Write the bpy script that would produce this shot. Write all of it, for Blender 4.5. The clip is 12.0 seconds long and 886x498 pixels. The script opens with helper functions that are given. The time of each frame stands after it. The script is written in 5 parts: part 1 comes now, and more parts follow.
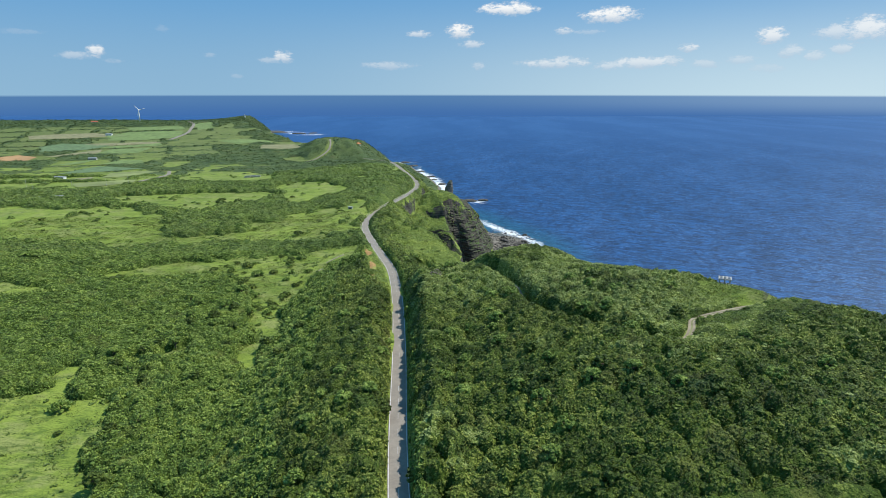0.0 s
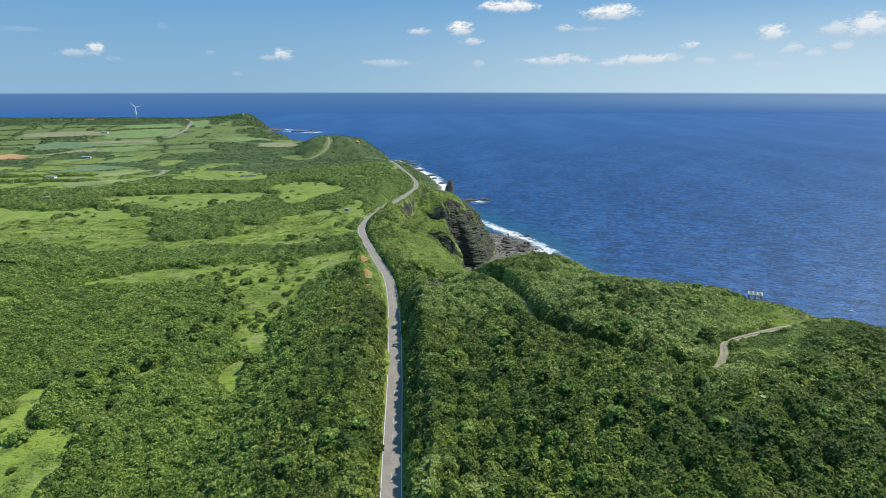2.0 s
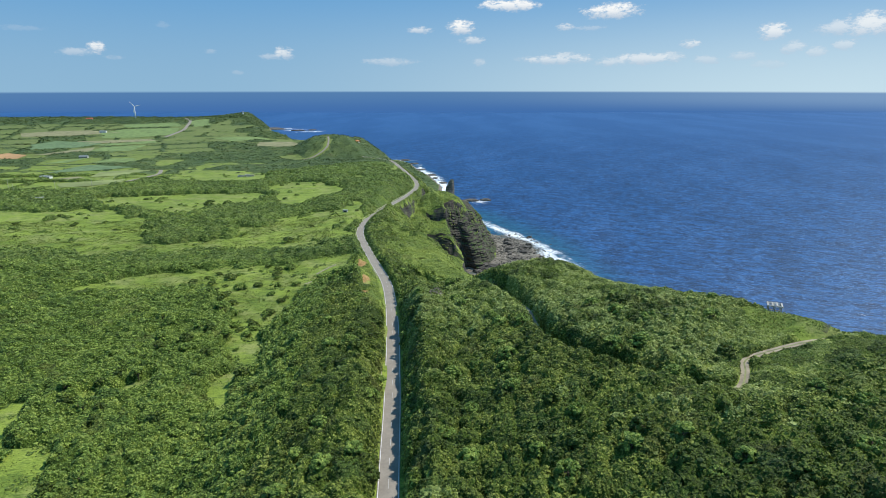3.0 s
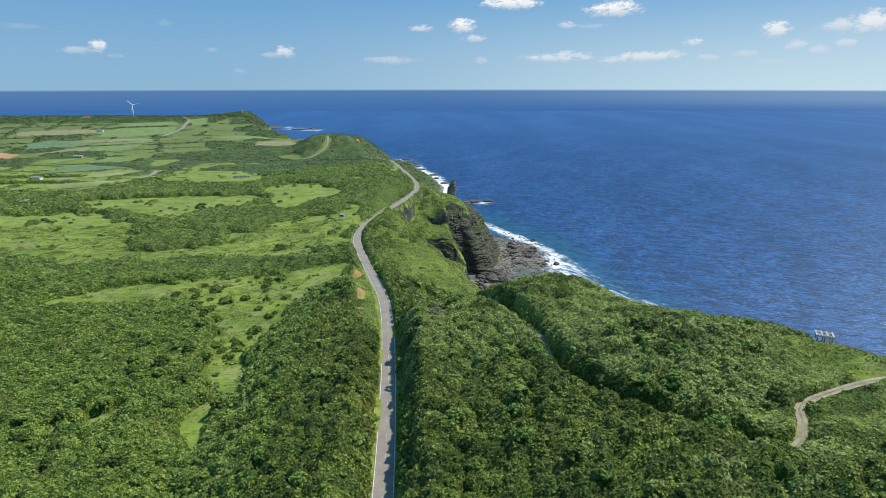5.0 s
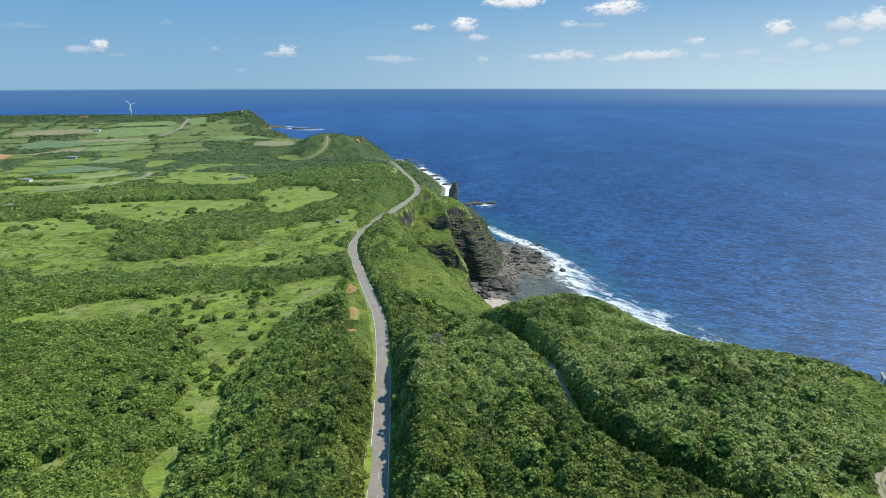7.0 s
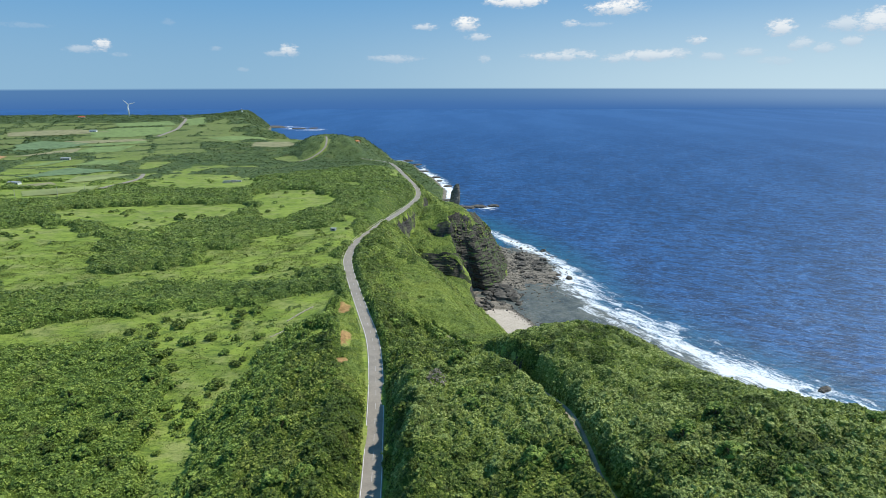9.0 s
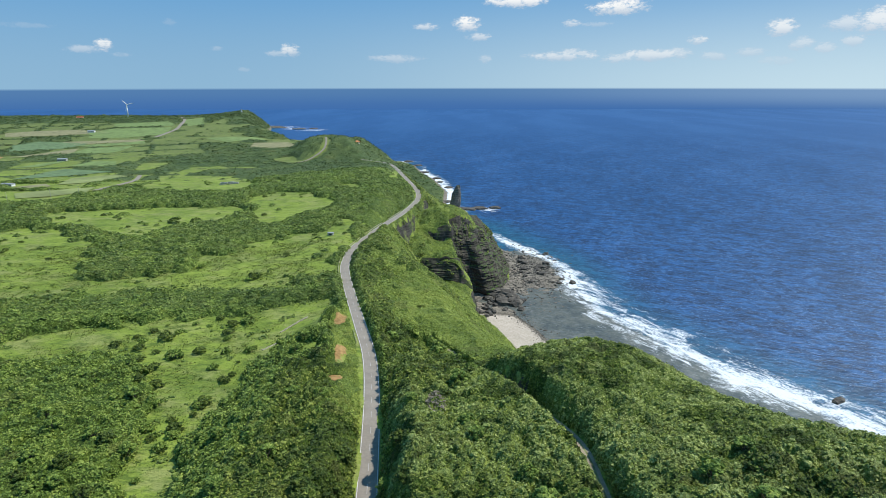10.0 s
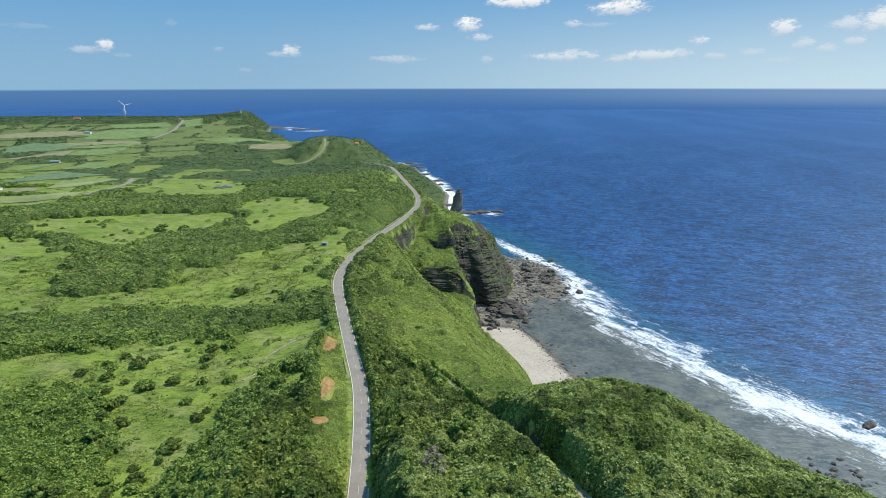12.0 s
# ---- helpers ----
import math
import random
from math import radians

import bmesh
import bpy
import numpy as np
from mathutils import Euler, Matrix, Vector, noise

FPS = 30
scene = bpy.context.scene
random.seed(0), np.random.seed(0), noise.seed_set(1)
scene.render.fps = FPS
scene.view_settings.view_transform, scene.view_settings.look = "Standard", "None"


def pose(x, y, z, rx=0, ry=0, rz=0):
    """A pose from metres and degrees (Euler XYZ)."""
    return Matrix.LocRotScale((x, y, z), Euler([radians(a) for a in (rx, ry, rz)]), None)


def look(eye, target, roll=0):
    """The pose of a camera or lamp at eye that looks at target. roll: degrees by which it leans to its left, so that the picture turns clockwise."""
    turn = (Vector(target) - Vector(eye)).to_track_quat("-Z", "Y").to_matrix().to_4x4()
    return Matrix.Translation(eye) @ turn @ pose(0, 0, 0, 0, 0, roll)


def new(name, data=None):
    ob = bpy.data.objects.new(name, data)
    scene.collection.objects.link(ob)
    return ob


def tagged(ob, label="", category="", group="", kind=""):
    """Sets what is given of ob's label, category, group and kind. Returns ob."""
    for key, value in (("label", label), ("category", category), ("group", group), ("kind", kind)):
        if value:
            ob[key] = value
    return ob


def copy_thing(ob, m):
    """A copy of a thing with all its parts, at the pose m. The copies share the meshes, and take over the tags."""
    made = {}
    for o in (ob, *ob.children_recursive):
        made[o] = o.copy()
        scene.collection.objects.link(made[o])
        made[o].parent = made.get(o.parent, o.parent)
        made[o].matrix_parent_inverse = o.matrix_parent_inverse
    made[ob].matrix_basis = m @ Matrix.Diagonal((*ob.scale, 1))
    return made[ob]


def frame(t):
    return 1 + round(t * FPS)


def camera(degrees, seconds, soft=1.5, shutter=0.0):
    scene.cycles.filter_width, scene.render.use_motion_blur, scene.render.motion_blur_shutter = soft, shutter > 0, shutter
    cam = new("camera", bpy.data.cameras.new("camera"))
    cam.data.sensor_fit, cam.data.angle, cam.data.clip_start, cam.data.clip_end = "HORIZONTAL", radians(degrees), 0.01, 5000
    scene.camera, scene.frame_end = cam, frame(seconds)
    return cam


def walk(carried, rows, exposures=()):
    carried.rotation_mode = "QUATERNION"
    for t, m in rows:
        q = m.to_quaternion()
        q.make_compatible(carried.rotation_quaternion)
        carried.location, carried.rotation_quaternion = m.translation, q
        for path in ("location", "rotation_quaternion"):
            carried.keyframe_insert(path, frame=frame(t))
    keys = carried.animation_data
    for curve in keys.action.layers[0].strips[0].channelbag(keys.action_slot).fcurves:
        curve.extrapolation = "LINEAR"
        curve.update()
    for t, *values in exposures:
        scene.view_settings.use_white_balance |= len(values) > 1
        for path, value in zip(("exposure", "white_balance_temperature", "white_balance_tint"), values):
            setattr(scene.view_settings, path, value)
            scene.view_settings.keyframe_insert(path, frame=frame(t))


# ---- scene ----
cam = camera(72.97, 12.0, soft=0.6)
# seconds, x, y, z, yaw, pitch, lean
PATH = [
    (0.0, 0.0, 0.0, 201.596, 0.0, -14.777, -0.02),
    (0.5, 0.025, 5.734, 201.414, -0.001, -14.839, -0.015),
    (1.0, 0.044, 11.638, 201.246, 0.006, -14.898, -0.011),
    (1.5, 0.058, 17.702, 201.096, 0.019, -14.954, -0.006),
    (2.0, 0.067, 23.912, 200.964, 0.039, -15.007, -0.002),
    (2.5, 0.075, 30.257, 200.851, 0.064, -15.056, 0.003),
    (3.0, 0.081, 36.727, 200.758, 0.093, -15.102, 0.007),
    (3.5, 0.087, 43.309, 200.684, 0.126, -15.145, 0.012),
    (4.0, 0.094, 49.992, 200.63, 0.162, -15.184, 0.017),
    (4.5, 0.102, 56.767, 200.596, 0.2, -15.219, 0.021),
    (5.0, 0.112, 63.621, 200.581, 0.239, -15.251, 0.026),
    (5.5, 0.124, 70.545, 200.584, 0.279, -15.28, 0.03),
    (6.0, 0.139, 77.529, 200.604, 0.321, -15.305, 0.035),
    (6.5, 0.156, 84.562, 200.639, 0.362, -15.327, 0.04),
    (7.0, 0.176, 91.634, 200.689, 0.403, -15.345, 0.044),
    (7.5, 0.197, 98.736, 200.751, 0.444, -15.36, 0.049),
    (8.0, 0.221, 105.859, 200.822, 0.484, -15.372, 0.053),
    (8.5, 0.245, 112.993, 200.901, 0.523, -15.38, 0.058),
    (9.0, 0.271, 120.128, 200.983, 0.561, -15.385, 0.062),
    (9.5, 0.295, 127.257, 201.067, 0.597, -15.388, 0.067),
    (10.0, 0.319, 134.37, 201.149, 0.633, -15.388, 0.072),
    (10.5, 0.34, 141.459, 201.225, 0.668, -15.384, 0.076),
    (11.0, 0.356, 148.516, 201.292, 0.701, -15.379, 0.081),
    (11.5, 0.368, 155.532, 201.344, 0.734, -15.371, 0.085),
    (12.0, 0.372, 162.5, 201.377, 0.766, -15.36, 0.09),
]
walk(cam, [(t, pose(x, y, z, 90 + pitch, lean, yaw)) for t, x, y, z, yaw, pitch, lean in PATH])

# ---- sky, sun, exposure ----
SUN_AZ, SUN_EL = 68.0, 56.0        # degrees right of the way ahead, and up
EXPOSURE = 0.0
scene.view_settings.exposure = EXPOSURE


class Nodes:
    """A short way to write node trees."""

    def __init__(self, tree):
        self.tree = tree
        tree.nodes.clear()

    def add(self, kind, ins=None, **props):
        n = self.tree.nodes.new(kind)
        for k, v in props.items():
            setattr(n, k, v)
        for k, v in (ins or {}).items():
            self.put(n.inputs[k], v)
        return n

    def put(self, socket, v):
        if isinstance(v, bpy.types.NodeSocket):
            self.tree.links.new(v, socket)
        elif isinstance(v, bpy.types.Node):
            self.tree.links.new(v.outputs[0], socket)
        else:
            socket.default_value = v

    def math(self, op, a, b=0.0, c=0.0, clamp=False):
        n = self.add("ShaderNodeMath", {0: a, 1: b, 2: c}, operation=op, use_clamp=clamp)
        return n.outputs[0]

    def mix(self, f, a, b, kind="MIX"):
        n = self.add("ShaderNodeMix", data_type="RGBA", blend_type=kind)
        for i, v in ((0, f), (6, a), (7, b)):
            self.put(n.inputs[i], v if not isinstance(v, tuple) or len(v) == 4 else (*v, 1))
        return n.outputs[2]

    def ramp(self, v, a, b, smooth=True):
        n = self.add("ShaderNodeMapRange", {0: v, 1: a, 2: b}, interpolation_type="SMOOTHSTEP" if smooth else "LINEAR")
        return n.outputs[0]

    def noise(self, vec, scale, detail=3.0, rough=0.55, distort=0.0):
        n = self.add("ShaderNodeTexNoise", {"Vector": vec, "Scale": scale, "Detail": detail, "Roughness": rough, "Distortion": distort})
        return n.outputs["Fac"]

    def scaled(self, vec, s, turn=0.0):
        n = self.add("ShaderNodeMapping", {"Vector": vec, "Rotation": (0, 0, radians(turn)), "Scale": s})
        return n.outputs[0]


# clouds: degrees right, degrees up, half width, half height, strength
CLOUDS = [(-28.94, 3.11, 0.76, 0.59, 0.9), (-30.27, 2.73, 1.57, 0.36, 0.5), (-27.56, 2.37, 0.88, 0.24, 0.3), (-14.33, 2.91, 1.05, 0.59, 0.8), (-15.31, 2.61, 1.39, 0.36, 0.45), (-4.86, 2.25, 2.77, 0.42, 0.5), (-2.16, 4.96, 1.36, 0.36, 0.7), (-33.89, 4.31, 2.14, 0.24, 0.2), (-23.84, 5.00, 0.62, 0.36, 0.18), (-20.41, 2.96, 0.65, 0.24, 0.3), (-18.26, 1.26, 0.67, 0.24, 0.25)]
CLOUDS += [(5.80, 7.03, 2.95, 0.71, 1), (14.72, 6.38, 2.79, 0.77, 1), (10.82, 5.15, 0.96, 0.36, 0.7), (13.01, 5.01, 1.65, 0.24, 0.35), (1.55, 5.25, 1.37, 0.83, 1), (2.48, 4.10, 1.36, 0.42, 0.65), (9.97, 2.41, 3.73, 0.48, 0.7), (11.30, 2.59, 1.91, 0.53, 0.6), (14.88, 2.17, 1.74, 0.48, 0.6), (17.93, 2.41, 3.09, 0.65, 0.72), (3.12, 2.15, 0.74, 0.42, 0.45)]
CLOUDS += [(21.23, 3.54, 0.97, 0.42, 0.75), (27.43, 4.30, 1.32, 0.83, 0.85), (28.97, 3.06, 1.05, 0.59, 0.55), (30.56, 2.68, 0.92, 0.53, 0.5), (32.33, 3.16, 0.89, 0.53, 0.55), (31.79, 4.40, 1.79, 0.65, 0.65), (33.55, 4.51, 1.94, 1.19, 0.85), (19.85, 2.52, 1.32, 0.59, 0.55), (22.81, 2.25, 1.32, 0.42, 0.45), (25.34, 2.51, 1.52, 0.42, 0.45), (27.35, 1.81, 1.47, 0.42, 0.3)]


def make_sky():
    world = bpy.data.worlds.new("sky")
    scene.world = world
    world.use_nodes = True
    n = Nodes(world.node_tree)
    sky = n.add("ShaderNodeTexSky", sky_type="NISHITA", sun_disc=False, sun_elevation=radians(SUN_EL), sun_rotation=radians(SUN_AZ),
                altitude=200.0, air_density=1.0, dust_density=0.6, ozone_density=2.0)
    way = n.add("ShaderNodeTexCoord").outputs["Generated"]
    xyz = n.add("ShaderNodeSeparateXYZ", {0: way})
    az = n.math("MULTIPLY", n.math("ARCTAN2", xyz.outputs[0], xyz.outputs[1]), 57.2958)
    el = n.math("MULTIPLY", n.math("ARCSINE", xyz.outputs[2]), 57.2958)
    flat = n.add("ShaderNodeCombineXYZ", {0: az, 1: n.math("MULTIPLY", el, 2.0)}).outputs[0]
    puff = n.noise(flat, 0.9, 6.0, 0.62)
    fine = n.noise(flat, 3.2, 4.0, 0.6)
    ragged = n.math("ADD", n.math("MULTIPLY", puff, 2.8), n.math("MULTIPLY", fine, 1.2))
    cover = 0.0
    lit = 0.0
    for a, e, w, h, strength in CLOUDS:
        u = n.math("DIVIDE", n.math("SUBTRACT", az, a), w)
        v = n.math("DIVIDE", n.math("SUBTRACT", el, e), h)
        r = n.math("ADD", n.math("MULTIPLY", u, u), n.math("MULTIPLY", v, v))
        d = n.math("SUBTRACT", n.math("SUBTRACT", ragged, 1.25), r)
        c = n.math("MULTIPLY", n.ramp(d, -0.25, 0.75), strength)
        cover = n.math("MAXIMUM", cover, c)
        lit = n.math("MAXIMUM", lit, n.math("MULTIPLY", c, n.ramp(v, -0.9, 0.3)))
    white = n.mix(lit, (0.50, 0.60, 0.72), (1.0, 1.0, 0.98))
    back = n.mix(1.0, sky.outputs[0], (SKY_GAIN, SKY_GAIN, SKY_GAIN), "MULTIPLY")
    pale = n.mix(n.ramp(az, -25, 42), (0.275, 0.475, 0.66), (0.58, 0.755, 0.845))
    back = n.mix(n.ramp(el, 11.0, -1.5), n.mix(0.85, back, (0.100, 0.345, 0.680)), pale)
    sky_colour = n.mix(n.math("MULTIPLY", cover, 0.92), back, white)
    # sea past the sheet painted as glowing backdrop, with sun sheen on the right
    sea = n.mix(n.ramp(el, -0.43, -2.2), SEA_FAR, SEA_NEAR)
    sea = n.mix(n.math("MULTIPLY", n.math("MULTIPLY", n.ramp(az, -5, 42), n.ramp(el, -2.3, -0.7)), 0.66), sea, (0.25, 0.39, 0.60))
    below = n.ramp(el, -0.30, -0.46, False)
    out = n.mix(below, sky_colour, sea)
    bg = n.add("ShaderNodeBackground", {"Color": out, "Strength": 1.0})
    n.add("ShaderNodeOutputWorld", {"Surface": bg})


SKY_GAIN = 0.085
SEA_FAR, SEA_NEAR = (0.090, 0.212, 0.430), (0.056, 0.160, 0.410)
make_sky()

sun = new("sun", bpy.data.lights.new("sun", "SUN"))
sun.data.energy, sun.data.angle, sun.data.color = 4.6, radians(0.53), (1.0, 0.955, 0.88)
towards = Vector((math.sin(radians(SUN_AZ)) * math.cos(radians(SUN_EL)), math.cos(radians(SUN_AZ)) * math.cos(radians(SUN_EL)), math.sin(radians(SUN_EL))))
sun.matrix_world = look(tuple(towards * 300), (0, 0, 0))


# ---- materials ----
def material(name):
    m = bpy.data.materials.new(name)
    m.use_nodes = True
    n = Nodes(m.node_tree)
    where = n.add("ShaderNodeTexCoord").outputs["Object"]
    return m, n, where


def finish(n, colour, rough=0.8, height=None, depth=0.1, spec=0.3, metal=0.0, leaf=0.0, dist=1.0):
    ins = {"Base Color": colour if not isinstance(colour, tuple) else (*colour, 1), "Roughness": rough, "Specular IOR Level": spec, "Metallic": metal}
    if height is not None:
        ins["Normal"] = n.add("ShaderNodeBump", {"Height": height, "Strength": dist, "Distance": depth}).outputs[0]
    b = n.add("ShaderNodeBsdfPrincipled", ins)
    if leaf:
        t = n.add("ShaderNodeBsdfTranslucent", {"Color": ins["Base Color"]})
        b = n.add("ShaderNodeMixShader", {0: leaf, 1: b.outputs[0], 2: t.outputs[0]})
    n.add("ShaderNodeOutputMaterial", {"Surface": b.outputs[0]})


def plain(name, colour, rough=0.7, grain=6.0, change=0.25, metal=0.0, spec=0.35, depth=0.02):
    """A painted or cast surface with blotches and fine grain."""
    m, n, w = material(name)
    a, b = n.noise(w, grain * 0.15, 4), n.noise(w, grain, 4)
    f = n.math("ADD", n.math("MULTIPLY", a, 0.6), n.math("MULTIPLY", b, 0.4))
    lo, hi = tuple(c * (1 - change) for c in colour), tuple(min(1, c * (1 + change)) for c in colour)
    finish(n, n.mix(n.ramp(f, 0.3, 0.7), lo, hi), rough, b, depth, spec, metal)
    return m


def leafy(name, dark, mid, light, tree=0.16, leaf=0.25, sheet=False):
    """Foliage: colour by tree, by twig and by single leaf, with leaf-gap shade and highlights painted in."""
    m, n, w = material(name)
    flat = n.scaled(w, (1, 1, 0.4))
    stand = n.math("ADD", n.math("MULTIPLY", n.noise(flat, 0.011, 3), 0.6), n.math("MULTIPLY", n.noise(flat, 0.055, 4, 0.6), 0.4))
    cell = n.add("ShaderNodeTexVoronoi", {"Vector": flat, "Scale": tree, "Randomness": 1.0}).outputs["Color"]
    pick = n.add("ShaderNodeSeparateColor", {0: cell})
    twig = n.noise(w, 0.9, 3, 0.6)
    one = n.add("ShaderNodeNewGeometry").outputs["Random Per Island"] if not sheet else n.noise(w, 2.3, 2)
    f = n.math("ADD", n.math("MULTIPLY", pick.outputs[0], 0.40), n.math("MULTIPLY", n.math("ADD", n.math("MULTIPLY", one, 1.7), -0.35), 0.36))
    f = n.math("ADD", f, n.math("MULTIPLY", twig, 0.35))
    knot = n.add("ShaderNodeSeparateColor", {0: n.add("ShaderNodeTexVoronoi", {"Vector": w, "Scale": 0.62, "Randomness": 1.0}).outputs["Color"]}).outputs[0]
    f = n.math("ADD", f, n.math("MULTIPLY", n.math("SUBTRACT", knot, 0.5), 0.34))
    f = n.math("ADD", f, n.math("MULTIPLY", n.math("SUBTRACT", stand, 0.2), 0.85))
    c = n.mix(n.ramp(f, 0.42, 0.90), dark, mid)
    c = n.mix(n.ramp(f, 0.82, 1.18), c, light)
    # shaded gaps between the leaves, painted into the colour by noise
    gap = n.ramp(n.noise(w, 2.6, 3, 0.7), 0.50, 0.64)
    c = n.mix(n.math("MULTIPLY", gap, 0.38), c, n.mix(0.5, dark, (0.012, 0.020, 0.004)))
    # finer flecks: leaf shade painted dark, leaf highlights painted light
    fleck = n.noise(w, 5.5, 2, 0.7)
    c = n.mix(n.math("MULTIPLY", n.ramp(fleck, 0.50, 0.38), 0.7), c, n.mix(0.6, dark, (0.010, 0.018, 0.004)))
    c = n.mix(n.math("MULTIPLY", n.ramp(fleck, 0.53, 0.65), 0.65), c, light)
    dry = n.math("MULTIPLY", n.ramp(pick.outputs[1], 0.86, 1.0), 0.28)
    c = n.mix(dry, c, (0.16, 0.15, 0.05))
    blue = n.math("MULTIPLY", n.ramp(pick.outputs[2], 0.75, 1.0), 0.12)
    c = n.mix(blue, c, (0.075, 0.165, 0.070))
    height = n.math("ADD", n.noise(w, 1.6, 4, 0.65), n.math("MULTIPLY", n.noise(w, 0.4, 2), 1.5)) if sheet else n.noise(w, 3.4, 3, 0.7)
    finish(n, c, 0.6 if sheet else 0.48, height, 0.9 if sheet else 0.4, 0.12 if sheet else 0.25, leaf=leaf, dist=1.0)
    return m


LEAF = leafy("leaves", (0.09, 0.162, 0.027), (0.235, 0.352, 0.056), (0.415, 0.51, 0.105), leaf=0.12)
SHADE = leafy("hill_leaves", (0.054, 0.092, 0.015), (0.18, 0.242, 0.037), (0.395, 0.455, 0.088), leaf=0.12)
# blue-green lowland leaves, with some distance haze put into the colour
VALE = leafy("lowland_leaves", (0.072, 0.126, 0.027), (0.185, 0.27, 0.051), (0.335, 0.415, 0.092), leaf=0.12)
# sheet under the sprays; the wood's inner shade is put into its dark colour
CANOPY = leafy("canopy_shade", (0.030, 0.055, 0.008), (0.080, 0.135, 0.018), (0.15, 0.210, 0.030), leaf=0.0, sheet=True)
# bluish far scrub: a little distance haze is painted into its base colour
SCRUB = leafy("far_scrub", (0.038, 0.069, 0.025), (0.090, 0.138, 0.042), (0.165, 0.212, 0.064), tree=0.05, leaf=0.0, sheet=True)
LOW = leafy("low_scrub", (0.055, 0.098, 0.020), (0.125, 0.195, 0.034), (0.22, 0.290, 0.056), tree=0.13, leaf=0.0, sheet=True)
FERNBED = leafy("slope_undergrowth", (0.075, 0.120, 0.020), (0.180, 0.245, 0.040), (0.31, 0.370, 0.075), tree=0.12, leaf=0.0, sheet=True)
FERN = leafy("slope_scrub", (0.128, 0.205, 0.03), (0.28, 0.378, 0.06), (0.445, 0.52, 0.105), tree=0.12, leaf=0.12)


def grass_colour(n, w, a=(0.138, 0.200, 0.030), b=(0.250, 0.325, 0.050), c=(0.360, 0.395, 0.102)):
    big, mid, small = n.noise(w, 0.012, 4), n.noise(w, 0.07, 5, 0.62), n.noise(n.scaled(w, (0.5, 1.4, 1), 25), 0.9, 4, 0.65)
    f = n.math("ADD", n.math("MULTIPLY", big, 0.7), n.math("ADD", n.math("MULTIPLY", mid, 0.6), n.math("MULTIPLY", small, 0.45)))
    col = n.mix(n.ramp(f, 0.65, 0.98), a, b)
    col = n.mix(n.math("MULTIPLY", n.ramp(f, 0.92, 1.25), 0.8), col, c)
    straw = n.math("MULTIPLY", n.ramp(n.noise(n.scaled(w, (1, 1.5, 1), 40), 0.045, 6, 0.7), 0.46, 0.62), 0.6)
    col = n.mix(straw, col, (0.30, 0.30, 0.115))
    clump = n.ramp(n.noise(n.scaled(w, (0.6, 1.3, 1), 20), 0.22, 8, 0.78), 0.47, 0.62)
    col = n.mix(n.math("MULTIPLY", clump, 0.8), col, (0.070, 0.120, 0.020))
    tuft = n.noise(w, 1.7, 4, 0.75)
    col = n.mix(n.math("MULTIPLY", n.ramp(tuft, 0.50, 0.36), 0.6), col, (0.060, 0.100, 0.016))
    # the grass colour is duller further along the coast
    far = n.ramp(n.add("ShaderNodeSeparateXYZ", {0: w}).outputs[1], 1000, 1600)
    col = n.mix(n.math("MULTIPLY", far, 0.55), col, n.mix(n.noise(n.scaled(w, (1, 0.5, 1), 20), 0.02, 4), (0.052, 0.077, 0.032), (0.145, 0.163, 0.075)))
    return col, n.math("ADD", small, n.math("MULTIPLY", mid, 1.2))


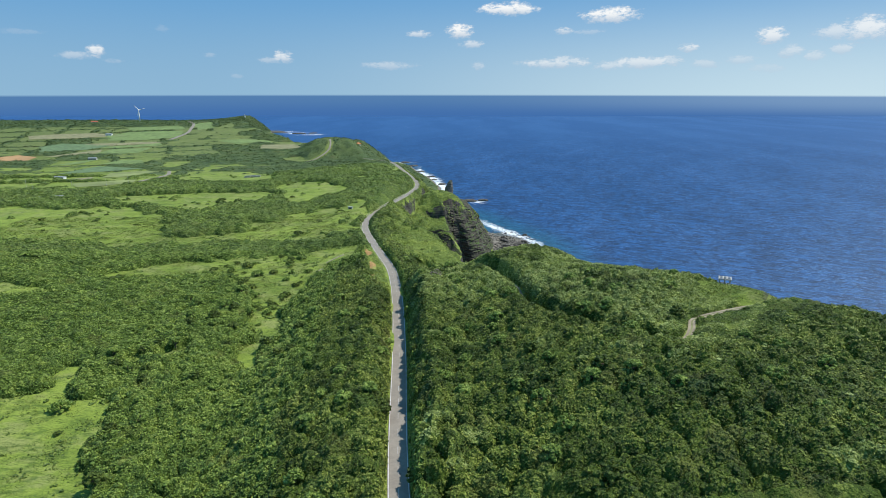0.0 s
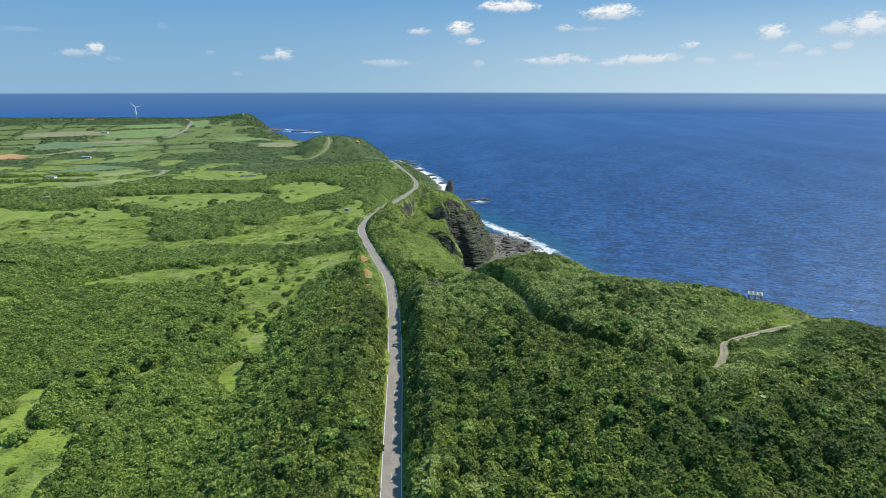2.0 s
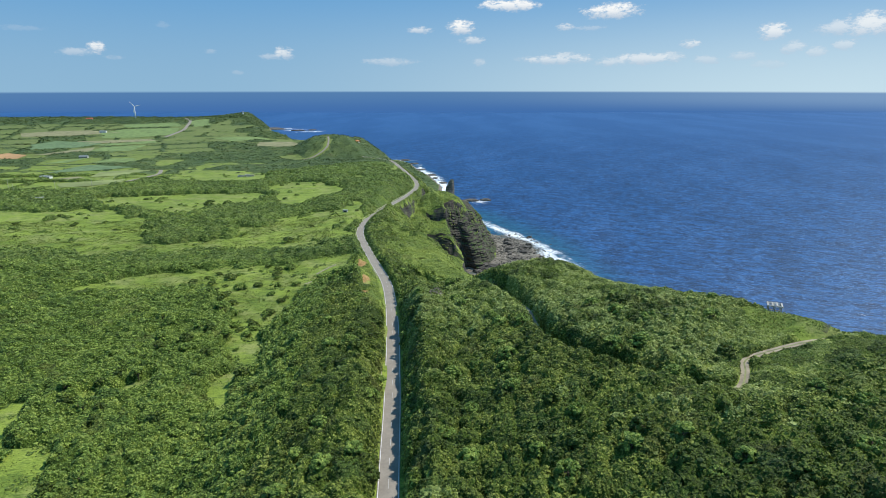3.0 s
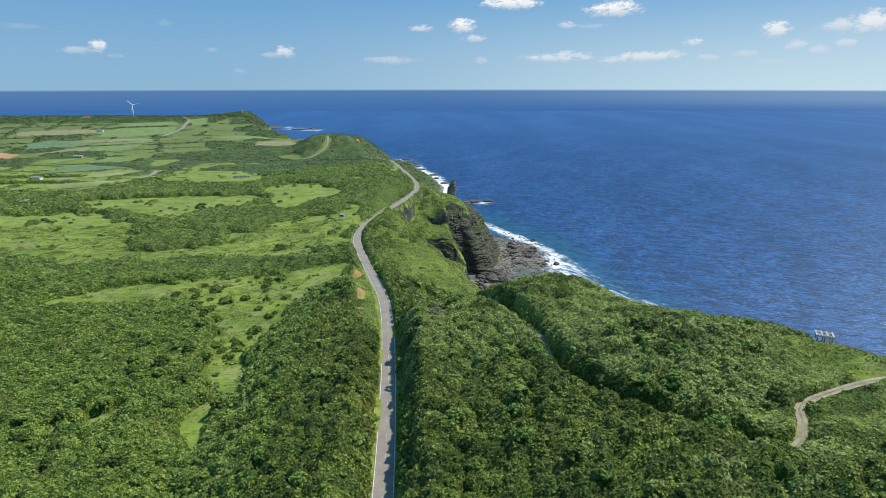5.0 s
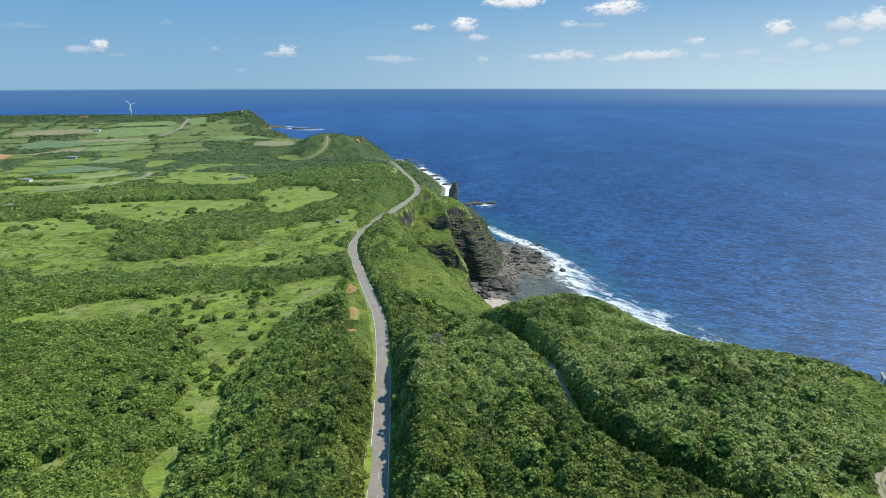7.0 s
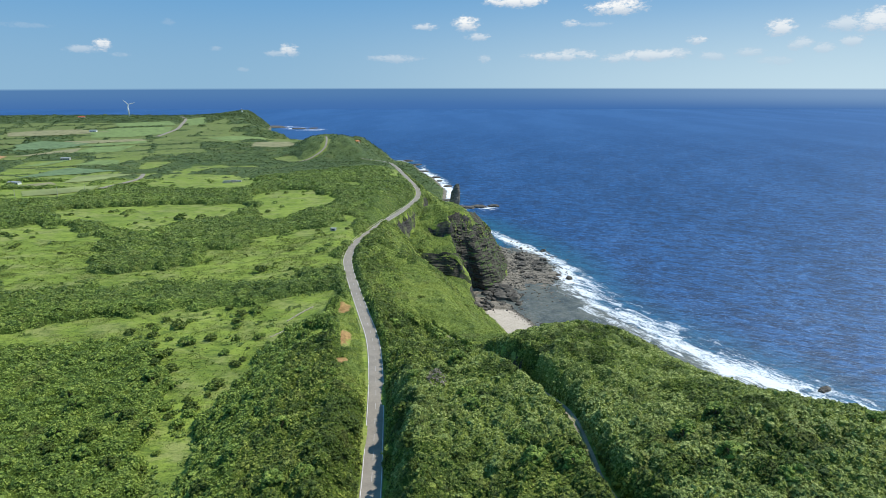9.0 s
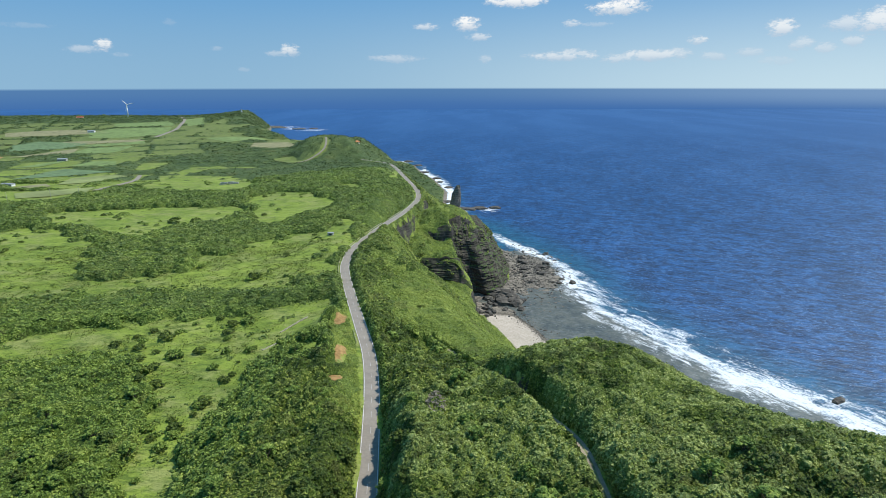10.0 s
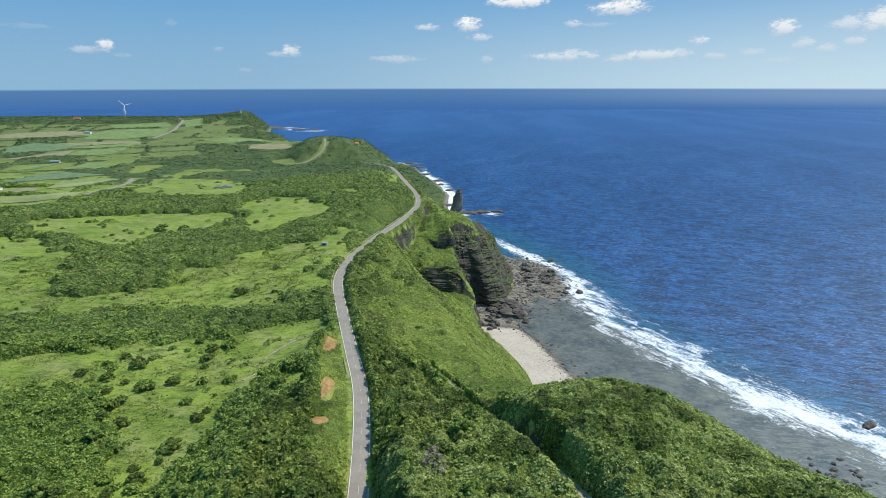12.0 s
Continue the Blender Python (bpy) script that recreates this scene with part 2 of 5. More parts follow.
def ground_material():
    m, n, w = material("ground")
    geo = n.add("ShaderNodeNewGeometry")
    up = n.add("ShaderNodeSeparateXYZ", {0: geo.outputs["True Normal"]}).outputs[2]
    grass, height = grass_colour(n, w)
    # rock: level beds, darker in the cracks
    bed = n.noise(n.scaled(w, (0.05, 0.05, 0.9)), 1.0, 5, 0.6)
    lump = n.noise(w, 0.35, 6, 0.65)
    f = n.math("ADD", n.math("MULTIPLY", bed, 0.6), n.math("MULTIPLY", lump, 0.5))
    rock = n.mix(n.ramp(f, 0.38, 0.72), (0.018, 0.018, 0.017), (0.105, 0.098, 0.084))
    moss = n.ramp(n.noise(w, 0.09, 5, 0.65), 0.52, 0.62)
    rock = n.mix(n.math("MULTIPLY", moss, 0.6), rock, (0.045, 0.080, 0.016))
    steep = n.ramp(n.math("ADD", up, n.math("MULTIPLY", n.math("SUBTRACT", n.noise(w, 0.12, 4), 0.5), 0.5)), 0.62, 0.40)
    col = n.mix(steep, grass, rock)
    sand = n.add("ShaderNodeAttribute", attribute_name="sand").outputs["Fac"]
    grit = n.noise(w, 0.6, 6, 0.7)
    sandy = n.mix(n.ramp(n.math("ADD", grit, n.math("MULTIPLY", n.noise(w, 0.05, 3), 0.4)), 0.45, 0.95), (0.36, 0.31, 0.245), (0.55, 0.485, 0.40))
    reef = n.add("ShaderNodeAttribute", attribute_name="reef").outputs["Fac"]
    ledge = n.noise(n.scaled(w, (0.35, 1.6, 0.2), -24), 0.16, 5, 0.7)
    stone = n.mix(n.ramp(n.math("ADD", n.math("MULTIPLY", lump, 0.6), n.math("MULTIPLY", ledge, 0.6)), 0.42, 0.72), (0.040, 0.037, 0.031), (0.265, 0.235, 0.185))
    col = n.mix(n.ramp(n.math("ADD", reef, n.math("MULTIPLY", n.math("SUBTRACT", lump, 0.5), 0.6)), 0.4, 0.6), col, stone)
    col = n.mix(n.ramp(n.math("ADD", sand, n.math("MULTIPLY", n.math("SUBTRACT", grit, 0.5), 0.5)), 0.4, 0.6), col, sandy)
    pebble = n.mix(n.ramp(n.noise(w, 1.3, 5, 0.75), 0.40, 0.62), (0.075, 0.068, 0.055), (0.26, 0.225, 0.17))
    strip = n.math("MULTIPLY", n.ramp(n.math("ADD", sand, n.math("MULTIPLY", n.math("SUBTRACT", grit, 0.5), 0.7)), 0.90, 0.62), n.ramp(sand, 0.18, 0.34))
    col = n.mix(strip, col, pebble)
    earth = n.add("ShaderNodeAttribute", attribute_name="earth").outputs["Fac"]
    clay = n.mix(n.ramp(n.noise(w, 0.5, 5, 0.7), 0.35, 0.7), (0.24, 0.145, 0.055), (0.45, 0.285, 0.120))
    col = n.mix(n.ramp(n.math("ADD", earth, n.math("MULTIPLY", n.math("SUBTRACT", n.noise(w, 0.22, 7, 0.78), 0.5), 2.2)), 0.42, 0.58), col, clay)
    h = n.math("ADD", height, n.math("MULTIPLY", n.math("MULTIPLY", f, steep), 4.0))
    finish(n, col, 0.85, h, 0.5, 0.2, dist=0.7)
    return m


GROUND = ground_material()


def sea_material():
    m, n, w = material("sea")
    shallow = n.add("ShaderNodeAttribute", attribute_name="shallow").outputs["Fac"]
    surf = n.add("ShaderNodeAttribute", attribute_name="surf").outputs["Fac"]
    turned = n.scaled(w, (1, 1, 1), 24)
    long = n.scaled(turned, (0.42, 1.0, 1))
    swell = n.noise(long, 0.035, 4, 0.55, 0.3)
    chop = n.noise(long, 0.21, 6, 0.68, 0.5)
    mid = n.noise(long, 0.075, 4, 0.6, 0.4)
    ripple = n.noise(w, 0.9, 3, 0.6)
    crest = n.noise(n.scaled(turned, (0.3, 1.0, 1)), 0.5, 5, 0.66, 0.4)
    gust = n.noise(n.scaled(turned, (1, 0.4, 1)), 0.010, 4, 0.62)
    patch = n.noise(n.scaled(w, (1, 0.25, 1), 10), 0.0035, 4, 0.6)
    deep = n.mix(n.ramp(patch, 0.35, 0.65), (0.003, 0.036, 0.108), (0.006, 0.047, 0.138))
    # wave shade and sky reflection painted into the colour: dark troughs, pale crests
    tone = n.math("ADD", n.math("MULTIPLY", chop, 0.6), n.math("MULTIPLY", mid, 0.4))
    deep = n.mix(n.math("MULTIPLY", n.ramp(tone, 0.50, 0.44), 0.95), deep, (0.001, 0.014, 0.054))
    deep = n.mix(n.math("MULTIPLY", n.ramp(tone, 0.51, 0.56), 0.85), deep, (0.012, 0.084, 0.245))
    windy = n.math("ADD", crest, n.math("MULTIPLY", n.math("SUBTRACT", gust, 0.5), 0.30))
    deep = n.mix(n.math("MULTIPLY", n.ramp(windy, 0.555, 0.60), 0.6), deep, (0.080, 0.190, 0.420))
    # far-off light painted in: water pales with distance to match the backdrop strip
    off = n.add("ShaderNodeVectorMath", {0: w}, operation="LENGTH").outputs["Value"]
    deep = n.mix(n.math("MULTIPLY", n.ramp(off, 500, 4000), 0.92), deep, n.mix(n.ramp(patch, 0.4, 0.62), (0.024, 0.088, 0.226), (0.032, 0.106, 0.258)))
    col = n.mix(n.ramp(n.math("ADD", shallow, n.math("MULTIPLY", n.math("SUBTRACT", patch, 0.5), 0.6)), 0.05, 0.55), deep, n.mix(n.ramp(tone, 0.42, 0.58), (0.003, 0.048, 0.096), (0.013, 0.104, 0.178)))
    bedrock = n.math("ADD", n.math("MULTIPLY", n.noise(w, 0.05, 5, 0.65), 0.6), n.math("MULTIPLY", n.noise(w, 0.3, 5, 0.7), 0.4))
    lagoon = n.mix(n.ramp(bedrock, 0.38, 0.62), (0.046, 0.057, 0.049), (0.140, 0.143, 0.112))
    # pale ripple highlights painted onto the lagoon
    lagoon = n.mix(n.math("MULTIPLY", n.ramp(n.noise(long, 0.25, 4, 0.7), 0.52, 0.62), 0.3), lagoon, (0.20, 0.225, 0.225))
    col = n.mix(n.ramp(n.math("ADD", shallow, n.math("MULTIPLY", n.math("SUBTRACT", bedrock, 0.5), 0.35)), 0.62, 0.88), col, lagoon)
    shoreward = n.scaled(n.scaled(w, (1, 1, 1), -120), (0.4, 1, 1))
    lace = n.noise(shoreward, 0.12, 8, 0.72, 0.9)
    fine = n.noise(w, 0.55, 5, 0.75, 0.6)
    f = n.math("ADD", surf, n.math("ADD", n.math("MULTIPLY", n.math("SUBTRACT", lace, 0.5), 2.1), n.math("MULTIPLY", n.math("SUBTRACT", fine, 0.5), 1.1)))
    foam = n.ramp(f, 0.31, 0.74)
    caps = n.math("ADD", n.math("MULTIPLY", n.noise(n.scaled(turned, (0.5, 1, 1)), 0.16, 6, 0.72, 0.6), 0.8), n.math("ADD", n.math("MULTIPLY", gust, 0.16), 0.13))
    caps = n.math("MULTIPLY", n.ramp(caps, 0.788, 0.822), 0.95)
    # sun sparkle painted into the water colour, fading out with distance
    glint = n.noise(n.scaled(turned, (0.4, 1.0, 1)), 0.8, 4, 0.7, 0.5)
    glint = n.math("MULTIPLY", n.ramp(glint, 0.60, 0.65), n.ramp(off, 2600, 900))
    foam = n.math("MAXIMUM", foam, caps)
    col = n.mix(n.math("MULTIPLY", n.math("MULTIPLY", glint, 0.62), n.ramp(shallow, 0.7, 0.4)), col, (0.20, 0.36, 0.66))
    col = n.mix(foam, col, (0.77, 0.80, 0.81))
    h = n.math("ADD", n.math("ADD", n.math("MULTIPLY", swell, 3.0), n.math("MULTIPLY", chop, 2.4)), n.math("ADD", n.math("MULTIPLY", crest, 1.3), n.math("MULTIPLY", ripple, 0.6)))
    bent = n.add("ShaderNodeBump", {"Height": h, "Strength": 0.55, "Distance": 1.0}).outputs[0]
    body = n.add("ShaderNodeBsdfDiffuse", {"Color": col, "Normal": bent})
    gloss = n.add("ShaderNodeBsdfGlossy", {"Color": (0.70, 0.86, 1, 1), "Roughness": n.math("ADD", 0.42, n.math("MULTIPLY", foam, 0.4)), "Normal": bent})
    both = n.add("ShaderNodeMixShader", {0: 0.075, 1: body.outputs[0], 2: gloss.outputs[0]})
    n.add("ShaderNodeOutputMaterial", {"Surface": both.outputs[0]})
    return m


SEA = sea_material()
ASPHALT = plain("asphalt", (0.265, 0.235, 0.195), 0.9, 1.2, 0.16, depth=0.01)
PAINT = plain("road_paint", (0.72, 0.72, 0.70), 0.7, 2.0, 0.15)
WORN = plain("worn_paint", (0.42, 0.41, 0.39), 0.8, 2.0, 0.3)
TRACK = plain("track_gravel", (0.30, 0.255, 0.18), 0.9, 1.6, 0.35)
VERGE = plain("worn_grass", (0.19, 0.20, 0.085), 0.9, 1.5, 0.4)


def rock_material(name, dark, light, green):
    m, n, w = material(name)
    bed = n.noise(n.scaled(w, (0.12, 0.12, 1.1)), 1.0, 5, 0.6)
    lump = n.noise(w, 0.5, 6, 0.68)
    f = n.math("ADD", n.math("MULTIPLY", bed, 0.5), n.math("MULTIPLY", lump, 0.6))
    c = n.mix(n.ramp(f, 0.38, 0.72), dark, light)
    up = n.add("ShaderNodeSeparateXYZ", {0: n.add("ShaderNodeNewGeometry").outputs["Normal"]}).outputs[2]
    tuft = n.math("MULTIPLY", n.ramp(up, 0.35, 0.8), n.ramp(n.noise(w, 0.25, 4), 0.45, 0.6))
    c = n.mix(n.math("MULTIPLY", tuft, green), c, (0.06, 0.11, 0.02))
    finish(n, c, 0.85, f, 0.6, 0.25)
    return m


ROCK = rock_material("dark_rock", (0.028, 0.026, 0.023), (0.190, 0.172, 0.142), 0.0)
STACK = rock_material("stack_rock", (0.045, 0.044, 0.040), (0.26, 0.24, 0.20), 0.8)
SHINGLE = rock_material("shingle_stone", (0.06, 0.056, 0.05), (0.27, 0.245, 0.20), 0.0)
CLIFF = rock_material("cliff_rock", (0.017, 0.016, 0.013), (0.118, 0.104, 0.080), 0.95)
CONCRETE = plain("concrete", (0.44, 0.42, 0.38), 0.85, 2.0, 0.25)
PALE = plain("pale_rail", (0.50, 0.47, 0.33), 0.6, 2.0, 0.2)
WHITE = plain("white_paint", (0.80, 0.80, 0.78), 0.5, 0.5, 0.06)
RED_TILE = plain("red_roof", (0.50, 0.13, 0.07), 0.7, 1.0, 0.2)
ORANGE_TILE = plain("orange_roof", (0.62, 0.24, 0.09), 0.7, 1.0, 0.2)
TIN = plain("tin_roof", (0.36, 0.37, 0.37), 0.5, 1.0, 0.25, metal=0.2)
WOOD = plain("grey_timber", (0.30, 0.25, 0.20), 0.85, 3.0, 0.3)
BARK = plain("bark", (0.13, 0.10, 0.07), 0.9, 4.0, 0.3)
DARK = plain("dark_opening", (0.03, 0.03, 0.035), 0.5, 2.0, 0.2)
STONE = plain("field_stone", (0.40, 0.36, 0.27), 0.9, 1.5, 0.3)
HAY = plain("hay_field", (0.235, 0.225, 0.110), 0.9, 0.5, 0.35)
CANE = plain("cane_field", (0.125, 0.190, 0.080), 0.9, 0.6, 0.35)
STRAW = plain("straw_pasture", (0.215, 0.250, 0.085), 0.9, 0.12, 0.3)
SOIL = plain("bare_soil", (0.42, 0.25, 0.11), 0.9, 0.1, 0.18)
MEADOW = plain("meadow", (0.160, 0.225, 0.068), 0.9, 0.5, 0.35)
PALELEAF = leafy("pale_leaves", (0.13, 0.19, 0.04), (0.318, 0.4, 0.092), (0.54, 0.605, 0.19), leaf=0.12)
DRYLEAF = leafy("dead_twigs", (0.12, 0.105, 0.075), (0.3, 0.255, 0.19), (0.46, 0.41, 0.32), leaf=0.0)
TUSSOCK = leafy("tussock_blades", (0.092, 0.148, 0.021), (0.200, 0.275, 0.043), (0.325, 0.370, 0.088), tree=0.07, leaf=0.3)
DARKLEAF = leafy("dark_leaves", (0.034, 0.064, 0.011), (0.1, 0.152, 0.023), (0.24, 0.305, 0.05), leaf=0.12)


# ---- the lie of the land ----
FOOT = [(380, -400), (330, 0), (278, 200), (215, 275), (168, 345), (128, 386), (88, 416), (68, 450), (60, 495), (57, 532), (42, 553), (32, 576), (26, 606), (25, 630), (23, 652),
        (14, 676), (12, 696), (30, 706), (52, 708), (64, 735), (68, 790), (50, 860), (38, 930), (12, 1050), (-12, 1120), (-10, 1280), (-40, 1440), (-70, 1540),
        (-95, 1667), (-130, 1740), (-240, 1790), (-420, 1880), (-560, 2080), (-680, 2380), (-770, 2680), (-840, 2960), (-870, 3080),
        (-910, 3170), (-1040, 3280), (-1400, 3400), (-2600, 3500), (-6000, 3600)]
ROAD = [(22, -240, 114), (9, -90, 110), (-4, 60, 106), (-12, 140, 103), (-17, 214, 100), (-19, 240, 99), (-21.2, 268, 98), (-26.3, 318, 96), (-32.4, 358, 94.5), (-41.5, 395, 92.5), (-53, 440, 90.5),
        (-64.5, 488, 89), (-68.2, 516, 88.5), (-68.8, 556, 87), (-57, 626, 85.5), (-43.5, 693, 83.5), (-34.5, 770, 81), (-37, 828, 80), (-50, 895, 79),
        (-84, 1068, 75), (-112, 1200, 66), (-170, 1290, 62)]

TRACK_LINE = [(-30, 371, 93.5), (-20, 388, 91), (-9, 389, 89.5), (2, 369, 90.5), (11, 332, 98), (19, 308, 106), (27, 287, 110.5), (33.5, 268, 113), (34.5, 250, 113.8), (34.5, 235, 115),
              (37.5, 220, 116.5), (44.5, 207, 118.2), (55, 194, 120), (65, 186, 121.5), (73, 181.5, 122.7), (77, 180.5, 122.8), (80.5, 183, 123.2), (84.4, 189.6, 123.6), (87.3, 196, 123.9), (93, 200, 124), (101, 204, 124), (112, 208.5, 124.2), (124, 212, 124)]

def along(points, s):
    """Smooth values between points, by the second column."""
    p = np.array(points, float)
    return np.interp(s, p[:, 1], p[:, 0])


def away(x, y, points):
    """Distance to a polyline, and the height of its nearest point where it has one."""
    best = np.full(np.shape(x), 1e9)
    high = np.zeros(np.shape(x))
    for a, b in zip(points[:-1], points[1:]):
        dx, dy = b[0] - a[0], b[1] - a[1]
        u = np.clip(((x - a[0]) * dx + (y - a[1]) * dy) / (dx * dx + dy * dy), 0, 1)
        d = np.hypot(x - a[0] - u * dx, y - a[1] - u * dy)
        near = d < best
        best = np.where(near, d, best)
        if len(a) > 2:
            high = np.where(near, a[2] + u * (b[2] - a[2]), high)
    return best, high


def bump(x, y, cx, cy, rx, ry, turn=0.0, power=1.0):
    c, s = math.cos(radians(turn)), math.sin(radians(turn))
    u, v = ((x - cx) * c + (y - cy) * s) / rx, (-(x - cx) * s + (y - cy) * c) / ry
    return np.exp(-((u * u + v * v) ** power))


def step(a, b, v):
    t = np.clip((v - a) / (b - a), 0, 1)
    return t * t * (3 - 2 * t)


def smin(a, b, k):
    h = np.clip(0.5 + 0.5 * (b - a) / k, 0, 1)
    return b + (a - b) * h - k * h * (1 - h)


def rough(x, y, scale, seed=0.0):
    """Smooth value noise, -1 to 1."""
    u, v = x / scale + seed * 17.3, y / scale - seed * 9.1
    i, j = np.floor(u), np.floor(v)
    f, g = u - i, v - j
    f, g = f * f * (3 - 2 * f), g * g * (3 - 2 * g)

    def h(a, b):
        s = np.sin(a * 127.1 + b * 311.7 + seed * 74.7) * 43758.5453
        return s - np.floor(s)

    return 2 * ((h(i, j) * (1 - f) + h(i + 1, j) * f) * (1 - g) + (h(i, j + 1) * (1 - f) + h(i + 1, j + 1) * f) * g) - 1


def plateau(x, y):
    z = 83 + 0 * x
    z = z - 26 * step(560, 1250, y) + 32 * step(1500, 2250, y)
    z = z + 5 * bump(x, y, -1500, 2250, 700, 120) - 4 * step(2250, 2600, y)
    z = z + 28 * bump(x, y, -285, 1515, 66, 105, 0, 1.7) + 17 * bump(x, y, -200, 1530, 42, 90, 0, 1.5) - 20 * bump(x, y, -400, 1830, 150, 120, 0, 1.5) - 12 * bump(x, y, -230, 1370, 220, 120)      # the lookout hill
    z = z + 17 * bump(x, y, -115, 990, 120, 210) + 9 * bump(x, y, -60, 640, 60, 200)      # ridge that carries the road
    z = z + 14 * bump(x, y, -38, 250, 34, 160, 4, 2.0)
    z = z + 41 * bump(x, y, 98, 205, 114, 172, 0, 1.7)
    z = z + 9 * bump(x, y, -2, 296, 22, 46)
    z = z + 9.4 * bump(x, y, 37, 313, 26, 33, 0, 1.5) - 25 * bump(x, y, 110, 308, 32, 42, 0, 1.5) + 4 * bump(x, y, 165, 186, 54, 34, 0, 1.5) + 5 * bump(x, y, 136, 234, 28, 26, 0, 1.5) + 2.6 * bump(x, y, 142, 212, 34, 30, 0, 1.5)      # brow and shoulder of the hill
    return z


def ground_height(x, y):
    x, y = np.asarray(x, float), np.asarray(y, float)
    d, _ = away(x, y, FOOT)
    d = np.where(x < along(FOOT, y), d, -d)
    slope = np.interp(y, [0, 600, 625, 645, 662, 690, 770, 800, 870, 1000, 1450, 1540, 1750, 1850, 2600, 2900], [1.1, 1.15, 1.5, 2.4, 3.2, 5.0, 4.5, 1.8, 1.1, 1.0, 1.0, 2.4, 2.4, 1.0, 0.9, 0.8])
    z = plateau(x, y)
    z = z - 150 * step(2300, 2480, y - 0.1 * x - 100) * step(-930, -1050, x)      # the far shore behind the fields
    spur = 28 + 0.10 * (y - 625) + np.interp(x, [-70, -15, 15, 40, 68], [56, 5, 0, -6, -75])
    spur = spur + 21 * step(638, 642, y) * bump(x, y, -2, 695, 34, 80, 0, 2) + 20 * step(685, 690, y) * bump(x, y, 5, 730, 32, 58, 0, 2)
    z = np.where((y > 560) & (y < 860), smin(z, spur + 60 * step(620, 575, y) + 60 * step(790, 850, y), 6.0), z)
    fall = 82 - 0.07 * (y - 760) - 0.72 * (x - along(ROAD, y) - 7)
    z = np.where(y > 700, smin(z, fall + 70 * step(800, 762, y), 6.0), z)
    rise = 3 + slope * d + (4 + 7 * step(540, 580, y) * step(720, 690, y)) * step(0, 6, d)
    z = smin(z, rise, 7.0)
    edge = np.interp(y, [470, 545, 600, 660, 675], [106, 88, 75, 52, 26])
    beach = step(455, 490, y) * step(690, 665, y)
    shelf = np.maximum(2.6 + np.interp(y, [850, 950], [0.11, 0.42]) * d, -6)
    strand = np.minimum(0.3 + 0.045 * (edge - x), 2.6) - 1.2 * step(edge, edge + 6, x)
    shelf = np.where(beach > 0.5, np.maximum(strand, -6), shelf)
    flat = bump(x, y, 92, 775, 34, 88, 8, 2.5)
    shelf = np.maximum(shelf, -6 + 7.3 * flat)
    z = np.where(d < 0, shelf, np.maximum(z, 2.6))
    z = z + 7 * bump(x, y, -57, 408, 5.5, 8, 0, 1.5) + 5 * bump(x, y, -48, 356, 5, 15, 0, 1.5) - 13 * bump(x, y, -10, 560, 26, 55, 15, 1.3) * step(4, 30, d)
    east = x - along(ROAD, y)
    z = z + step(10, 26, east) * step(8, 24, d) * step(395, 430, y) * step(1000, 900, y) * (1.9 * rough(0.3 * x, y, 13, 33) + 0.9 * rough(0.5 * x, y, 5.5, 34))
    r, zr = away(x, y, ROAD)
    w = 1 - step(3.6, 13, r)
    z = z * (1 - w) + (zr - 0.15) * w
    r, zr = away(x, y, TRACK_LINE)
    w = 1 - step(1.7, 5.0, r)
    return z * (1 - w) + zr * w

SURF = [(40, 985), (52, 958), (84, 884), (121, 812), (132, 755), (130, 712), (143, 642), (168, 592), (196, 534), (226, 494), (248, 462), (300, 395), (350, 280)]
SURF_FAR = [(30, 1010), (6, 1100), (0, 1180), (2, 1283), (-28, 1440), (-58, 1540), (-83, 1667), (-112, 1745), (-200, 1785)]


def mesh_from(name, verts, faces, mat, smooth=True):
    me = bpy.data.meshes.new(name)
    verts, faces = np.asarray(verts, np.float32), np.asarray(faces, np.int32)
    k = faces.shape[1]
    me.vertices.add(len(verts))
    me.vertices.foreach_set("co", verts.ravel())
    me.loops.add(faces.size)
    me.loops.foreach_set("vertex_index", faces.ravel())
    me.polygons.add(len(faces))
    me.polygons.foreach_set("loop_start", np.arange(0, faces.size, k, dtype=np.int32))
    me.polygons.foreach_set("loop_total", np.full(len(faces), k, np.int32))
    me.polygons.foreach_set("use_smooth", np.full(len(faces), smooth))
    me.update(calc_edges=True)
    me.materials.append(mat)
    return me


def grid_faces(nx, ny):
    i = np.arange(nx * ny).reshape(ny, nx)
    return np.stack([i[:-1, :-1], i[:-1, 1:], i[1:, 1:], i[1:, :-1]], -1).reshape(-1, 4)


def attribute(me, name, values):
    me.attributes.new(name, "FLOAT", "POINT").data.foreach_set("value", np.asarray(values, np.float32).ravel())


def lines(*stretches):
    """Grid lines: (from, to, step) stretches end to end."""
    return np.unique(np.concatenate([np.arange(a, b + s * 0.5, s) for a, b, s in stretches]).round(3))


def inside(x, y, polygon):
    p = np.array(polygon, float)
    r = np.zeros(np.shape(x), bool)
    for (x0, y0), (x1, y1) in zip(p, np.roll(p, -1, 0)):
        if y0 != y1:
            r ^= ((y0 > y) != (y1 > y)) & (x < (x1 - x0) * (y - y0) / (y1 - y0) + x0)
    return r


def shore(x, y):
    d, _ = away(x, y, FOOT)
    return np.where(x < along(FOOT, y), d, -d)


